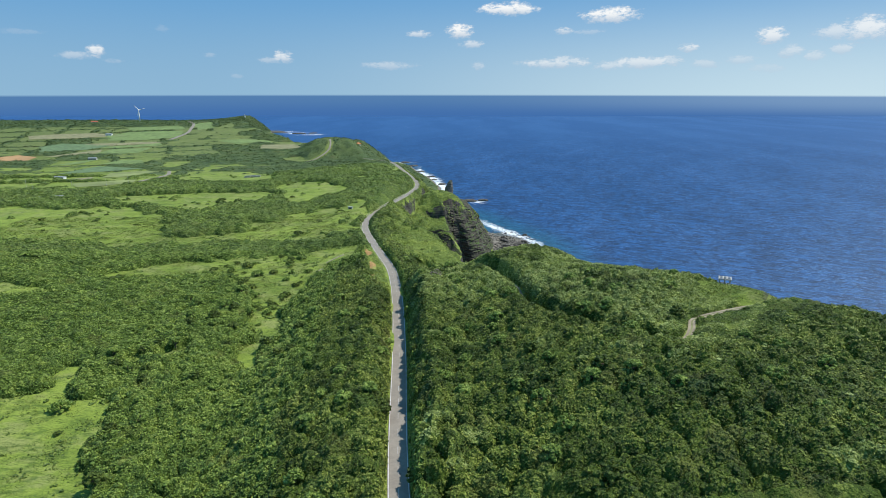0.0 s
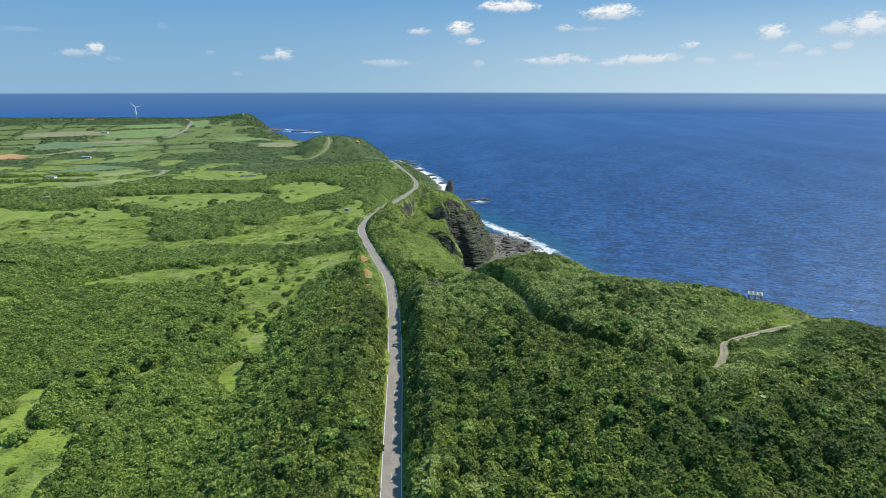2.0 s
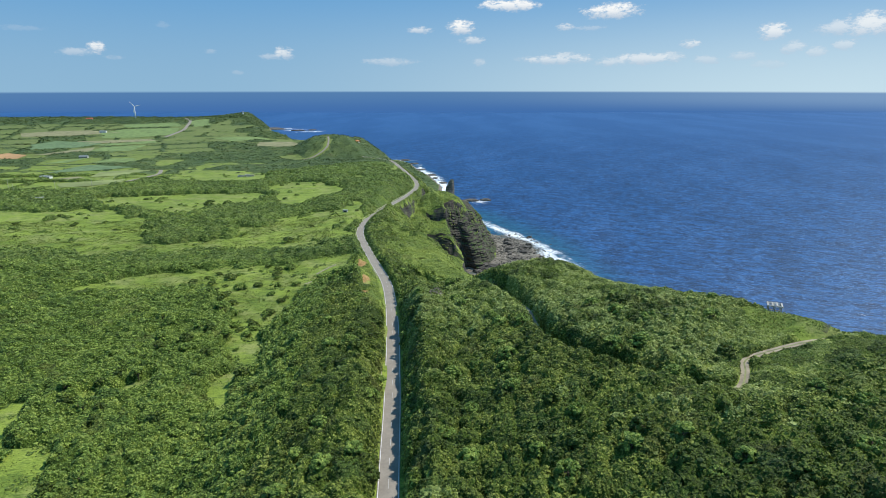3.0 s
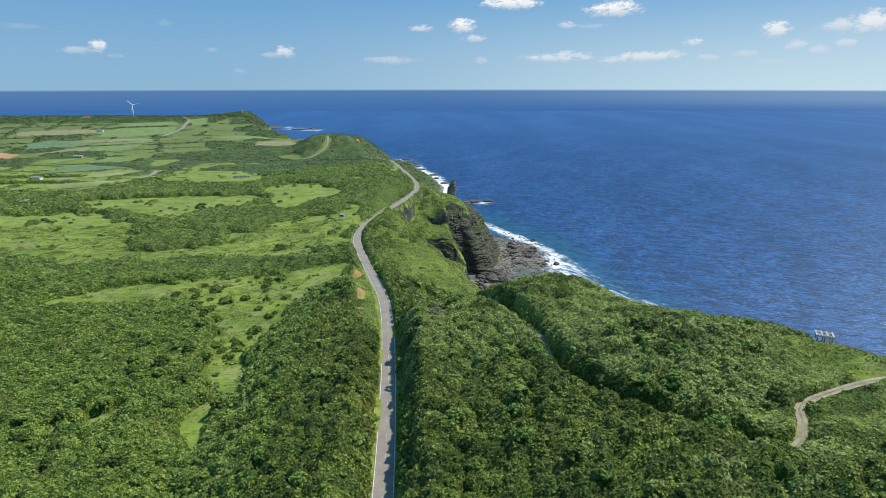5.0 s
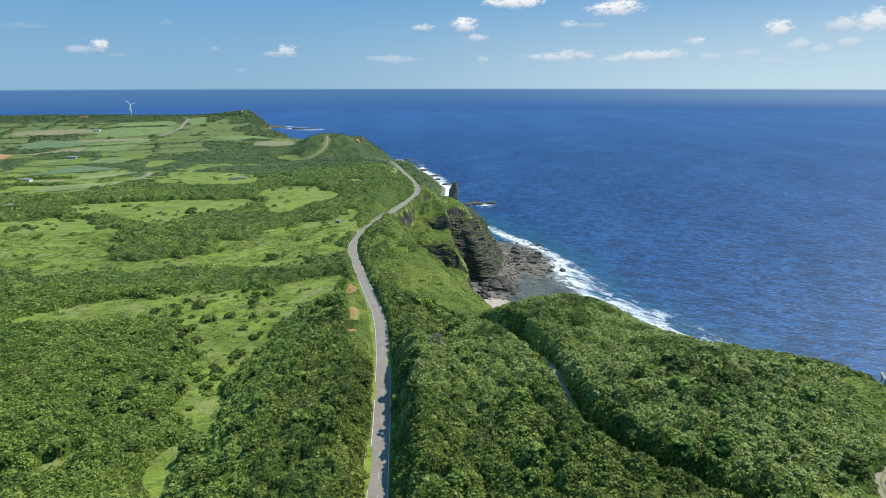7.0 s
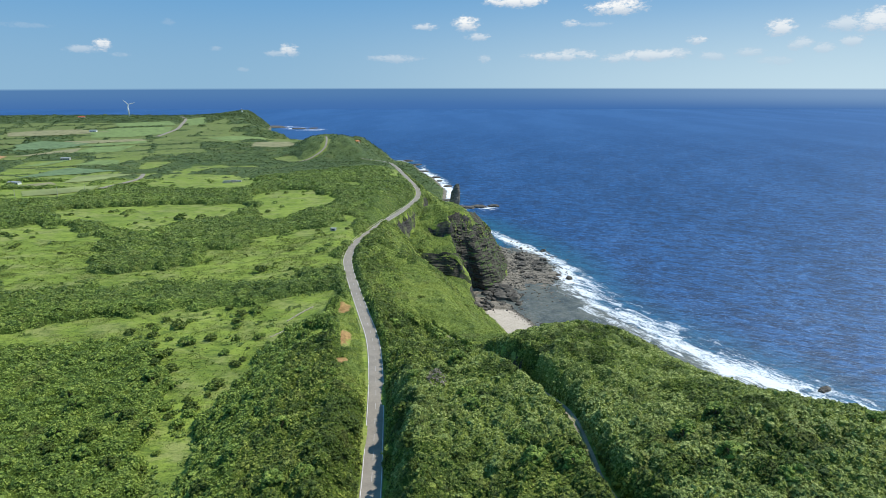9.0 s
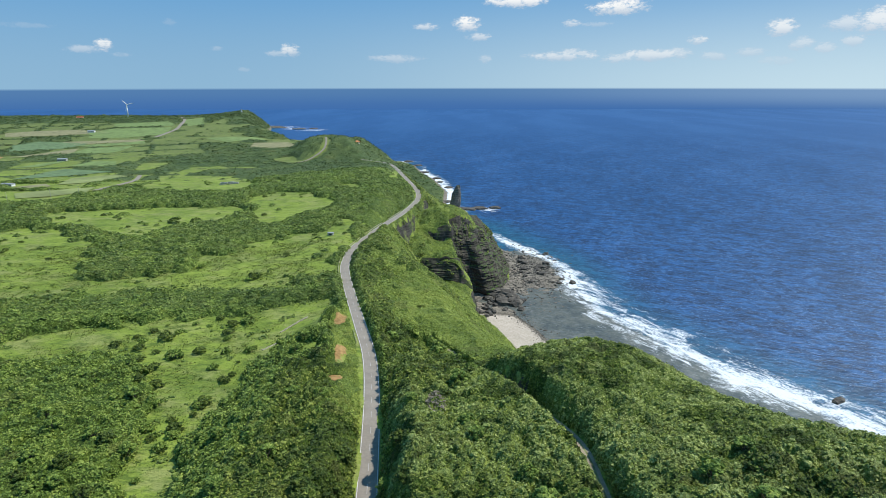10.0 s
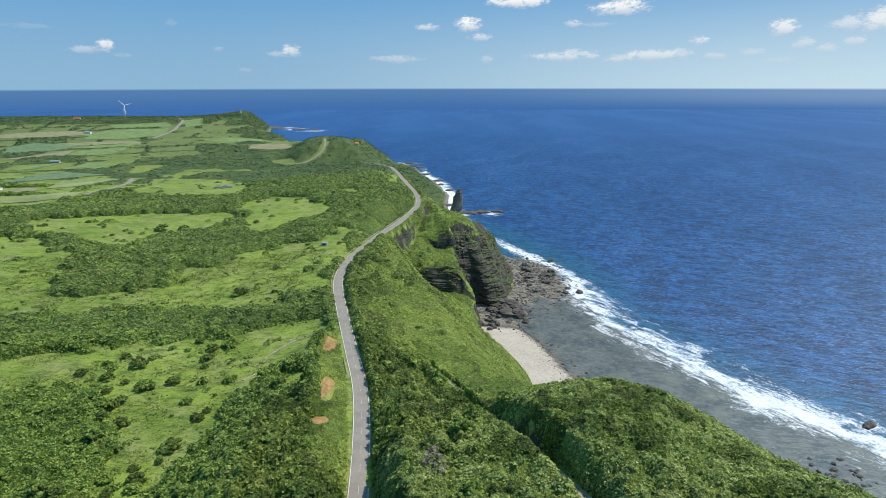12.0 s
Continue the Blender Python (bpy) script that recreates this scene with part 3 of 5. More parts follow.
def bare_earth(x, y):
    """Cut banks of orange clay beside the road."""
    e = bump(x, y, -52.0, 402, 3.6, 9) + bump(x, y, -43.4, 353, 2.9, 12, 8) + bump(x, y, -42, 331, 4.6, 4.5)
    e = e + 0.9 * bump(x, y, 107, 243, 4, 1.6, -20)
    return e + 0.75 * bump(x, y, -31, 470, 2, 6, 15) + 0.7 * bump(x, y, -29, 452, 1.6, 4, -10) 


def build_ground():
    xs = lines((-6000, -1800, 300), (-1800, -720, 24), (-720, -160, 6), (-160, -20, 4), (-20, 90, 1.5), (90, 130, 2), (130, 270, 4.5), (270, 330, 10), (330, 450, 40))
    ys = lines((-600, 40, 40), (40, 100, 6), (100, 240, 2), (240, 400, 2.5), (400, 560, 4), (560, 810, 1.6), (810, 860, 4), (860, 1900, 10), (1900, 3600, 25))
    x, y = np.meshgrid(xs, ys)
    z = ground_height(x, y)
    d = shore(x, y)
    # ledges and buttresses on the cliffs: steep ground is pushed out and in by its beds
    gy, gx = np.gradient(z, ys, xs)
    steep = np.hypot(gx, gy)
    lean = step(1.5, 2.6, steep) * step(2.5, 8, z)
    bed = rough(z + 0.12 * x, x * 0.15 + y * 0.15, 4.2, 21) * 1.5 + rough(z, z * 0, 1.9, 22) * 0.7
    knob = 3.2 * rough(x, y, 16, 23) + 1.6 * rough(x + z, y - z, 6, 24)
    push = lean * (bed + knob)
    x = x - push * gx / np.maximum(steep, 0.3)
    y = y - push * gy / np.maximum(steep, 0.3)
    stony = (d < 1) & (z > -1.5) & (z < 4)
    blocky = np.round(2.2 * (rough(x + 0.4 * y, y, 9, 25) + 0.6 * rough(x, y, 3.7, 26))) * 0.38
    z = z + np.where(stony, blocky * step(1.0, -4, d) * (1 - bump(x, y, 52, 585, 36, 54, -6, 2.0)), 0)
    tar, _ = away(x, y, ROAD)
    z = z + 0.35 * rough(x, y, 9, 27) * step(25, 60, d) * step(6, 12, tar)
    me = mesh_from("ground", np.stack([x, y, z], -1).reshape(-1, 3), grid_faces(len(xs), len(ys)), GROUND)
    reef = step(3, -2, d) * (z < 4)
    edge = np.interp(y, [470, 545, 600, 660, 675], [106, 88, 75, 52, 26])
    sand = step(edge + 11, edge - 8, x) * step(3, -1, d) * step(455, 480, y) * step(650, 632, y)
    attribute(me, "sand", sand)
    attribute(me, "reef", reef)
    earth = bare_earth(x, y)
    attribute(me, "earth", earth)
    return tagged(new("ground", me), "green grassy and rocky coastal land", "ground", kind="structure")


def build_sea():
    xs = lines((-9000, -900, 900), (-900, -60, 60), (-60, 420, 5), (420, 900, 40), (900, 9000, 900))
    ys = lines((-1800, 300, 300), (300, 1180, 5), (1180, 1800, 7), (1800, 1900, 12), (1900, 3600, 100), (3600, 9000, 900))
    x, y = np.meshgrid(xs, ys)
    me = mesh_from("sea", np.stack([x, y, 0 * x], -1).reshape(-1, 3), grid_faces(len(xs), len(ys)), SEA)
    s, _ = away(x, y, SURF)
    out = x - np.interp(y, [p[1] for p in SURF[::-1]], [p[0] for p in SURF[::-1]])
    wide = np.interp(y, [440, 560, 700, 800, 960], [40, 42, 36, 22, 14])
    surf = np.where(out > 0, 1 - s / wide, 1 - s / (wide * 0.8))
    inner, _ = away(x + 20, y, SURF)
    surf = np.maximum(0.78 * np.clip(surf, 0, 1) ** 0.75, 0.52 * np.clip(1 - inner / 9, 0, 1) * step(620, 560, y))
    surf = surf * (0.85 + 0.3 * rough(x, y, 26, 51))
    f, _ = away(x, y, SURF_FAR)
    surf = np.maximum(surf, np.clip(0.86 + 0.3 * rough(x, y, 40, 52) - f / 30, 0, 1))
    c, _ = away(x, y, [(-620, 2900), (-690, 2960), (-790, 3080), (-880, 3170)])
    surf = np.maximum(surf, np.clip(0.9 - c / 60, 0, 1))
    for bx, by, br in ((12, 1120, 30), (66, 1112, 42), (256, 489, 16), (20, 1100, 34)):
        surf = np.maximum(surf, np.clip(0.75 - np.hypot(x - bx, y - by) / br, 0, 1))
    attribute(me, "surf", surf)
    lagoon = (out < 0) & (y > 380) & (y < 860)
    d = shore(x, y)
    shallow = np.where(lagoon, 1.0 - 0.25 * np.exp(-s / 12), np.clip(0.55 - s / 170, 0, 1))
    shallow = np.maximum(shallow, np.clip(0.6 + d / 90, 0, 0.6))
    attribute(me, "shallow", shallow)
    return tagged(new("sea", me), "deep blue sea with wind chop and surf", "sea", kind="structure")


build_ground()
build_sea()


def smooth_line(points, gap):
    """Catmull-Rom points along a polyline, evenly spaced."""
    p = np.array(points, float)
    q = np.concatenate([[2 * p[0] - p[1]], p, [2 * p[-1] - p[-2]]])
    out = []
    for a, b, c, d in zip(q, q[1:], q[2:], q[3:]):
        for u in np.linspace(0, 1, 24, endpoint=False):
            out.append(0.5 * (2 * b + (c - a) * u + (2 * a - 5 * b + 4 * c - d) * u * u + (3 * b - a - 3 * c + d) * u ** 3))
    out = np.array(out + [p[-1]])
    s = np.concatenate([[0], np.cumsum(np.hypot(*np.diff(out[:, :2], axis=0).T))])
    t = np.arange(0, s[-1], gap)
    return np.stack([np.interp(t, s, out[:, k]) for k in range(3)], -1), t


def ribbon(points, left, right, lift, name, mat, drop=0.0):
    """A strip along a line between two offsets (metres to the right of it), with its edges turned down."""
    t = np.gradient(points[:, :2], axis=0)
    t /= np.linalg.norm(t, axis=1)[:, None]
    n = np.stack([t[:, 1], -t[:, 0]], -1)
    cols = [(left, lift - drop), (left, lift), (right, lift), (right, lift - drop)] if drop else [(left, lift), (right, lift)]
    v = np.stack([np.concatenate([points[:, :2] + n * o, points[:, 2:] + h], 1) for o, h in cols], 1)
    return mesh_from(name, v.reshape(-1, 3), grid_faces(len(cols), len(points))[:, ::-1], mat, False)


road_line, road_run = smooth_line(ROAD, 2.0)
road = tagged(new("road", ribbon(road_line, -2.9, 2.9, 0.0, "road", ASPHALT, 0.35)), "grey two-lane asphalt coastal road", "road", kind="structure")


def road_mark(name, a, b, o, w, mat=PAINT):
    k = (road_run >= a) & (road_run <= b)
    ob = new(name, ribbon(road_line[k], o - w / 2, o + w / 2, 0.012, name, mat))
    ob.parent = road
    return ob


road_mark("edge_line", 0, 1e4, -2.62, 0.15)
road_mark("edge_line", 0, 1e4, 2.62, 0.15)
for k in range(100):
    road_mark("centre_dash", 10 * k, 10 * k + 5.9, 0.0, 0.15, WORN)

track_line, track_run = smooth_line(TRACK_LINE, 1.5)
track = tagged(new("track", ribbon(track_line, -1.15, 1.15, 0.30, "track", TRACK, 0.9)), "pale gravel track between scrub banks", "track", kind="structure")
middle = new("grass_strip", ribbon(track_line, -0.22, 0.26, 0.312, "grass_strip", VERGE))
middle.parent = track


def side_road(name, points, width, label):
    p = np.array(points, float)
    line, _ = smooth_line(np.concatenate([p, ground_height(p[:, 0], p[:, 1])[:, None]], 1), 8.0)
    line[:, 2] = ground_height(line[:, 0], line[:, 1]) + 1.0
    return tagged(new(name, ribbon(line, -width / 2, width / 2, 0.0, name, ASPHALT, 1.5)), label, "road", kind="structure")


SIDE = [[(-786, 1749), (-790, 1822), (-798, 1904), (-833, 2021), (-871, 2136), (-910, 2211), (-940, 2260)], [(-449, 880), (-453, 924), (-456, 961), (-465, 1012), (-494, 1082)],
        [(-312, 1349), (-290, 1392), (-272, 1434), (-274, 1478), (-287, 1537)]]
side_road("road", SIDE[0], 9.0, "distant grey road climbing to the cape")
side_road("road", SIDE[1], 6.0, "grey farm road between the fields")
side_road("road", SIDE[2], 3.6, "grey road up the lookout hill")


# ---- where the woods and the open ground lie ----
MEADOWS = [
    [(-380, 676), (-392, 708), (-349, 717), (-303, 732), (-213, 730), (-193, 691), (-197, 672), (-213, 651), (-238, 632), (-243, 597), (-267, 594), (-303, 624), (-341, 633)],
    [(-226, 783), (-207, 822), (-167, 815), (-116, 744), (-108, 703), (-130, 683), (-145, 666), (-144, 643), (-163, 645), (-183, 682), (-199, 723)],
    [(-395, 885), (-466, 1073), (-440, 1089), (-344, 1069), (-277, 987), (-247, 884), (-259, 841), (-332, 856)],
]
LONG_MEADOW = [(-480, 560), (-470, 640), (-420, 610), (-336, 626), (-296, 586), (-267, 570), (-255, 543), (-252, 524), (-254, 511), (-229, 493), (-199, 493), (-172, 508), (-182, 539), (-155, 548), (-159, 569),
               (-132, 586), (-128, 601), (-96, 596), (-94, 654), (-73, 642), (-71, 585), (-75, 547), (-75, 519), (-68, 488), (-86, 485), (-100, 466), (-154, 469), (-184, 462), (-222, 459), (-236, 452), (-350, 470)]
NEAR_MEADOW = [(-164, 420), (-134, 424), (-105, 427), (-89, 438), (-71, 445), (-60, 448), (-53, 418), (-59, 405), (-61, 398), (-70, 389), (-76, 387), (-83, 369), (-85, 345), (-86, 315), (-84, 285), (-82, 258), (-82, 236), (-87, 232), (-92, 252),
               (-96, 282), (-103, 297), (-106, 320), (-110, 336), (-113, 345), (-129, 352), (-128, 363), (-140, 374), (-154, 379), (-164, 387), (-159, 398), (-163, 410)]
GLADES = [
    [(-176, 215), (-162, 219), (-168, 233), (-169, 247), (-161, 247), (-155, 228), (-147, 217), (-130, 214), (-126, 194), (-122, 178), (-117, 168), (-103, 150), (-103, 120), (-190, 120)],
    [(-227, 381), (-200, 405), (-158, 410), (-147, 383), (-178, 373), (-219, 373)],
    [(-300, 370), (-259, 360), (-241, 349), (-261, 334), (-300, 330)],
    [(-131, 254), (-123, 267), (-117, 264), (-124, 252)],
    [(-142, 249), (-138, 256), (-132, 249), (-139, 245)],
    [(-69, 378), (-56, 378), (-52, 369), (-53, 354), (-61, 360)],
    [(-255, 979), (-235, 962), (-217, 901), (-229, 899)],
    [(-431, 801), (-413, 833), (-390, 801), (-398, 769)],
    [(100, 228), (106, 237), (118, 240), (128, 236), (142, 222), (142, 206), (124, 211), (110, 214), (101, 219)],
    [(-47, 850), (-84, 1040), (-100, 1030), (-70, 880)],
]


def clear_of(x, y):
    """1 on open ground, 0 under trees or scrub."""
    far_off = 1 + step(380, 480, y)
    wx, wy = x + far_off * (5 * rough(x, y, 17, 1) + 2 * rough(x, y, 5, 11)), y + far_off * (5 * rough(x, y, 17, 2) + 2 * rough(x, y, 5, 12))
    o = np.zeros(np.shape(x), bool)
    for polygon in (*MEADOWS, LONG_MEADOW, NEAR_MEADOW, *GLADES):
        o |= inside(wx, wy, polygon)
    o |= (rough(x, y, 55, 81) + 0.5 * rough(x, y, 19, 82) > 0.72) & (x > -300) & (x < -70) & (y > 780) & (y < 1350)
    o |= (rough(x, y, 90, 83) + 0.6 * rough(x, y, 30, 84) > 0.42) & (x > -760) & (x < -300) & (y > 1080) & (y < 2300)
    # far farmland: crop plots with hedges between them
    u, v = (0.93 * x + 0.36 * y + 25 * rough(x, y, 160, 31)) / 105, (-0.36 * x + 0.93 * y + 25 * rough(x, y, 160, 32)) / 125
    plot = (u - np.floor(u) > 0.09) & (v - np.floor(v) > 0.10)
    kind = np.sin(np.floor(u) * 91.7 + np.floor(v) * 47.3) * 4375.85
    plot &= (kind - np.floor(kind)) > 0.3
    far = (x < -430 - 90 * step(1000, 1200, y)) & (y > 760) & (y < 2050) & (x < -0.42 * y + 160)
    o |= plot & far
    o |= (y > 1640) & (y < 2200) & (x > -760) & (rough(x, y, 80, 85) + 0.5 * rough(x, y, 25, 86) > -0.35)
    o &= ~((rough(x, y, 13, 3) + 0.6 * rough(x, y, 5, 4) > 1.02 + 0.3 * (y < 250)))
    for f in FIELDS:
        o |= inside(x + 5 * rough(x, y, 30, 5), y + 5 * rough(x, y, 30, 6), f[0])
    return o


# far fields: outline, kind of crop
FIELDS = [
    ([(-1242, 1820), (-1179, 1866), (-1079, 1889), (-956, 1841), (-1058, 1778), (-1191, 1748)], "hay"),
    ([(-952, 1726), (-1013, 1830), (-984, 1922), (-829, 1947), (-783, 1809), (-854, 1736)], "grass"),
    ([(-981, 1655), (-809, 1706), (-772, 1675), (-921, 1603)], "hay"),
    ([(-959, 1430), (-1057, 1583), (-1045, 1665), (-893, 1626), (-894, 1539)], "cane"),
    ([(-899, 1349), (-885, 1429), (-863, 1531), (-814, 1428), (-851, 1379)], "hay"),
    ([(-816, 1388), (-842, 1539), (-759, 1582), (-733, 1449)], "grass"),
    ([(-778, 1184), (-768, 1256), (-745, 1334), (-741, 1216)], "grass"),
    ([(-692, 1220), (-694, 1290), (-651, 1301), (-606, 1220), (-642, 1204)], "grass"),
    ([(-655, 1018), (-675, 1120), (-675, 1178), (-565, 1137), (-607, 1071)], "cane"),
]
FIELDS += [
    ([(-541, 947), (-578, 1041), (-537, 1088), (-507, 1072), (-509, 982)], "straw"),
    ([(-493, 800), (-528, 847), (-507, 886), (-469, 916), (-448, 859), (-468, 819)], "straw"),
    ([(-578, 915), (-565, 960), (-535, 927), (-556, 885)], "hay"),
    ([(-1048, 2025), (-899, 2101), (-837, 1983), (-997, 1947)], "grass"),
    ([(-876, 2133), (-844, 2238), (-760, 2026), (-789, 1970)], "grass"),
    ([(-642, 1726), (-522, 1812), (-490, 1758), (-558, 1655)], "grass"),
    ([(-489, 1643), (-407, 1656), (-352, 1565), (-395, 1540), (-471, 1548)], "hay"),
    ([(-995, 1353), (-981, 1393), (-911, 1353), (-884, 1277), (-928, 1260)], "soil"),
    ([(-908, 1583), (-779, 1676), (-754, 1625), (-856, 1563)], "grass"),
]


def canopy_size(x, y):
    """Height of the growth: tall wood inland, low scrub on the sea slopes and the windy hill."""
    d = shore(x, y)
    h = 5.2 + 0 * x
    h = h - 3.9 * step(118, 85, d) * step(310, 350, y) * step(1000, 900, y)
    h = h - 2.8 * bump(x, y, 80, 300, 85, 55, 0, 2) - 4.1 * bump(x, y, 128, 217, 40, 26, 15, 2) - 0.8 * bump(x, y, 130, 215, 50, 42, 0, 2)
    h = h - 0.9 * step(-62, -88, x)
    h = h + 1.6 * step(430, 520, y) * step(1100, 1000, y) * (0.5 + 0.8 * rough(x, y, 45, 91))
    h = h + 2.2 * step(0.45, 0.8, rough(x, y, 7, 78) + 0.8 * rough(x, y, 24, 79)) * step(110, 95, d) * step(325, 350, y) * step(15, 40, d)
    verge = along(ROAD, y) - x
    h = h - 4.2 * step(17, 13, verge) * step(2, 3, verge) * step(296, 330, y) * step(430, 404, y)
    h = h - 2.6 * bump(x, y, 90, 186, 22, 14, 30, 1.5)
    h = h + 4.5 * bump(x, y, -8, 150, 9, 50) + 4.0 * bump(x, y, 0, 130, 8, 36)
    return np.maximum(h, 1.1)


def grows(x, y, tracks=True):
    """Where trees or scrub stand."""
    d = shore(x, y)
    g = ~clear_of(x, y) & (d > 4)
    r, _ = away(x, y, ROAD)
    g &= r > np.where(x > along(ROAD, y), 3.9, 3.9 + 0.5 * step(280, 350, y)) + 0.6 * rough(x, y, 7, 8)
    if tracks:
        r, _ = away(x, y, TRACK_LINE)
        g &= r > 1.3 + step(16, 26, x) - 0.8 * step(66, 74, x) + 0.4 * rough(x, y, 4, 77)
    g &= bare_earth(x, y) < 0.55
    for line in SIDE:
        g &= away(x, y, line)[0] > 9
    e = 2.5
    gx, gy = ground_height(x + e, y) - ground_height(x - e, y), ground_height(x, y + e) - ground_height(x, y - e)
    g &= np.hypot(gx, gy) / (2 * e) < np.where(y < 430, 3.0, 1.75)
    return g


def crowns(xs, ys, spacing):
    """Height of a closed canopy over the ground: domes on a jittered grid."""
    x, y = np.meshgrid(xs, ys)
    size = canopy_size(x, y)
    best = np.zeros(x.shape)
    i0, j0 = np.floor(x / spacing), np.floor(y / spacing)

    def rnd(a, b, s):
        v = np.sin(a * 12.9898 + b * 78.233 + s * 37.719) * 43758.5453
        return v - np.floor(v)

    for di in (-1, 0, 1):
        for dj in (-1, 0, 1):
            i, j = i0 + di, j0 + dj
            cx, cy = (i + 0.15 + 0.7 * rnd(i, j, 1)) * spacing, (j + 0.15 + 0.7 * rnd(i, j, 2)) * spacing
            tall = 0.62 + 0.5 * rnd(i, j, 3)
            wide = spacing * (0.50 + 0.34 * rnd(i, j, 4))
            q = ((x - cx) ** 2 + (y - cy) ** 2) / wide ** 2
            best = np.maximum(best, tall * np.sqrt(np.clip(1 - q, 0, 1)))
    return x, y, size, best


def soften(g, times):
    """Share of neighbours that are covered too."""
    a = g.astype(float)
    for _ in range(times):
        p = np.pad(a, 1, mode="edge")
        a = (p[:-2, 1:-1] + p[2:, 1:-1] + p[1:-1, :-2] + p[1:-1, 2:] + 2 * a) / 6
    return a


def canopy_sheet(xs, ys, spacing, ragged):
    """A closed canopy of crowns made of clumps, lower towards its edges; how full each corner of it is."""
    x, y, size, big = crowns(xs, ys, spacing)
    clump = crowns(xs, ys, max(1.9, spacing * 0.36))[3]
    g = grows(x, y)
    size = size * (0.30 + 0.70 * step(0.45, 1.0, soften(grows(x, y, False), 6))) * (1 + 0.22 * rough(x, y, 24, 45))
    h = size * (0.30 + 0.62 * big) + np.clip(size, 1.6, 4.0) * 0.46 * (clump - 0.5)
    h = h + ragged * rough(x, y, spacing * 0.33, 9)
    z = ground_height(x, y) + np.where(g, np.maximum(h, 0.3), -0.6)
    f = grid_faces(len(xs), len(ys))
    keep = g.ravel()[f].any(1)
    f = f[keep]
    used, inverse = np.unique(f, return_inverse=True)
    v = np.stack([x, y, z], -1).reshape(-1, 3)[used]
    full = (0.10 + 0.9 * step(0.25, 0.8, clump)) * (0.3 + 0.7 * step(0.1, 0.6, big))
    return v, inverse.reshape(-1, 4), full.ravel()[used]


def leaf_cards(p, n, size, mat, name, rng):
    """One three-cornered leaf spray at every point, facing roughly along n."""
    k = len(p)
    n = n + rng.normal(0, 0.46, (k, 3))
    n /= np.linalg.norm(n, axis=1)[:, None]
    a = np.cross(n, rng.normal(0, 1, (k, 3)))
    a /= np.linalg.norm(a, axis=1)[:, None]
    b = np.cross(n, a)
    s = size[:, None]
    l, w = s * rng.uniform(0.8, 1.3, (k, 1)), s * rng.uniform(0.6, 1.0, (k, 1))
    v = np.stack([p - a * l, p + a * 0.6 * l - b * w + n * 0.12 * s, p + a * 0.8 * l + b * w], 1)
    return mesh_from(name, v.reshape(-1, 3), np.arange(3 * k).reshape(-1, 3), mat, False)


def tufts(centre, radius, each, rng):
    """Points and outward ways on small domes of leaves."""
    k = len(centre)
    up = rng.uniform(-0.15, 1, (k, each))
    turn = rng.uniform(0, 2 * np.pi, (k, each))
    flat = np.sqrt(np.clip(1 - up ** 2, 0, 1))
    n = np.stack([flat * np.cos(turn), flat * np.sin(turn), up], -1)
    r = radius[:, None, None] * rng.uniform(0.75, 1.1, (k, each, 1))
    p = centre[:, None] + n * r * np.array([1, 1, 0.8])
    return p.reshape(-1, 3), n.reshape(-1, 3), np.repeat(radius, each)


def lump(level):
    """The upper part of a faceted ball, as points and triangles."""
    bm = bmesh.new()
    bmesh.ops.create_icosphere(bm, subdivisions=level, radius=1)
    low = [v for v in bm.verts if v.co.z < (-0.45 if level > 1 else -0.5)]
    bmesh.ops.delete(bm, geom=low, context="VERTS")
    bm.verts.index_update()
    v = np.array([p.co for p in bm.verts])
    f = np.array([[p.index for p in q.verts] for q in bm.faces])
    bm.free()
    return v, f


LUMPS = {1: lump(1)}


def leaf_lumps(p, radius, level, mat, name, rng):
    """Uneven tufts of foliage: one jagged, faceted dome at every point."""
    v, f = LUMPS[level]
    k = len(p)
    turn = rng.uniform(0, 2 * np.pi, k)
    c, s = np.cos(turn)[:, None], np.sin(turn)[:, None]
    x = v[None, :, 0] * c - v[None, :, 1] * s
    y = v[None, :, 0] * s + v[None, :, 1] * c
    q = np.stack([x, y, np.repeat(v[None, :, 2], k, 0)], -1)
    q = q * radius[:, None, None] * rng.uniform(0.6, 1.25, (k, len(v), 1)) * np.stack([rng.uniform(0.8, 1.45, k), rng.uniform(0.8, 1.45, k), rng.uniform(0.6, 1.05, k)], -1)[:, None]
    q = q + p[:, None]
    faces = f[None] + (np.arange(k) * len(v))[:, None, None]
    return mesh_from(name, q.reshape(-1, 3), faces.reshape(-1, 3), mat, False)


rng = np.random.default_rng(5)


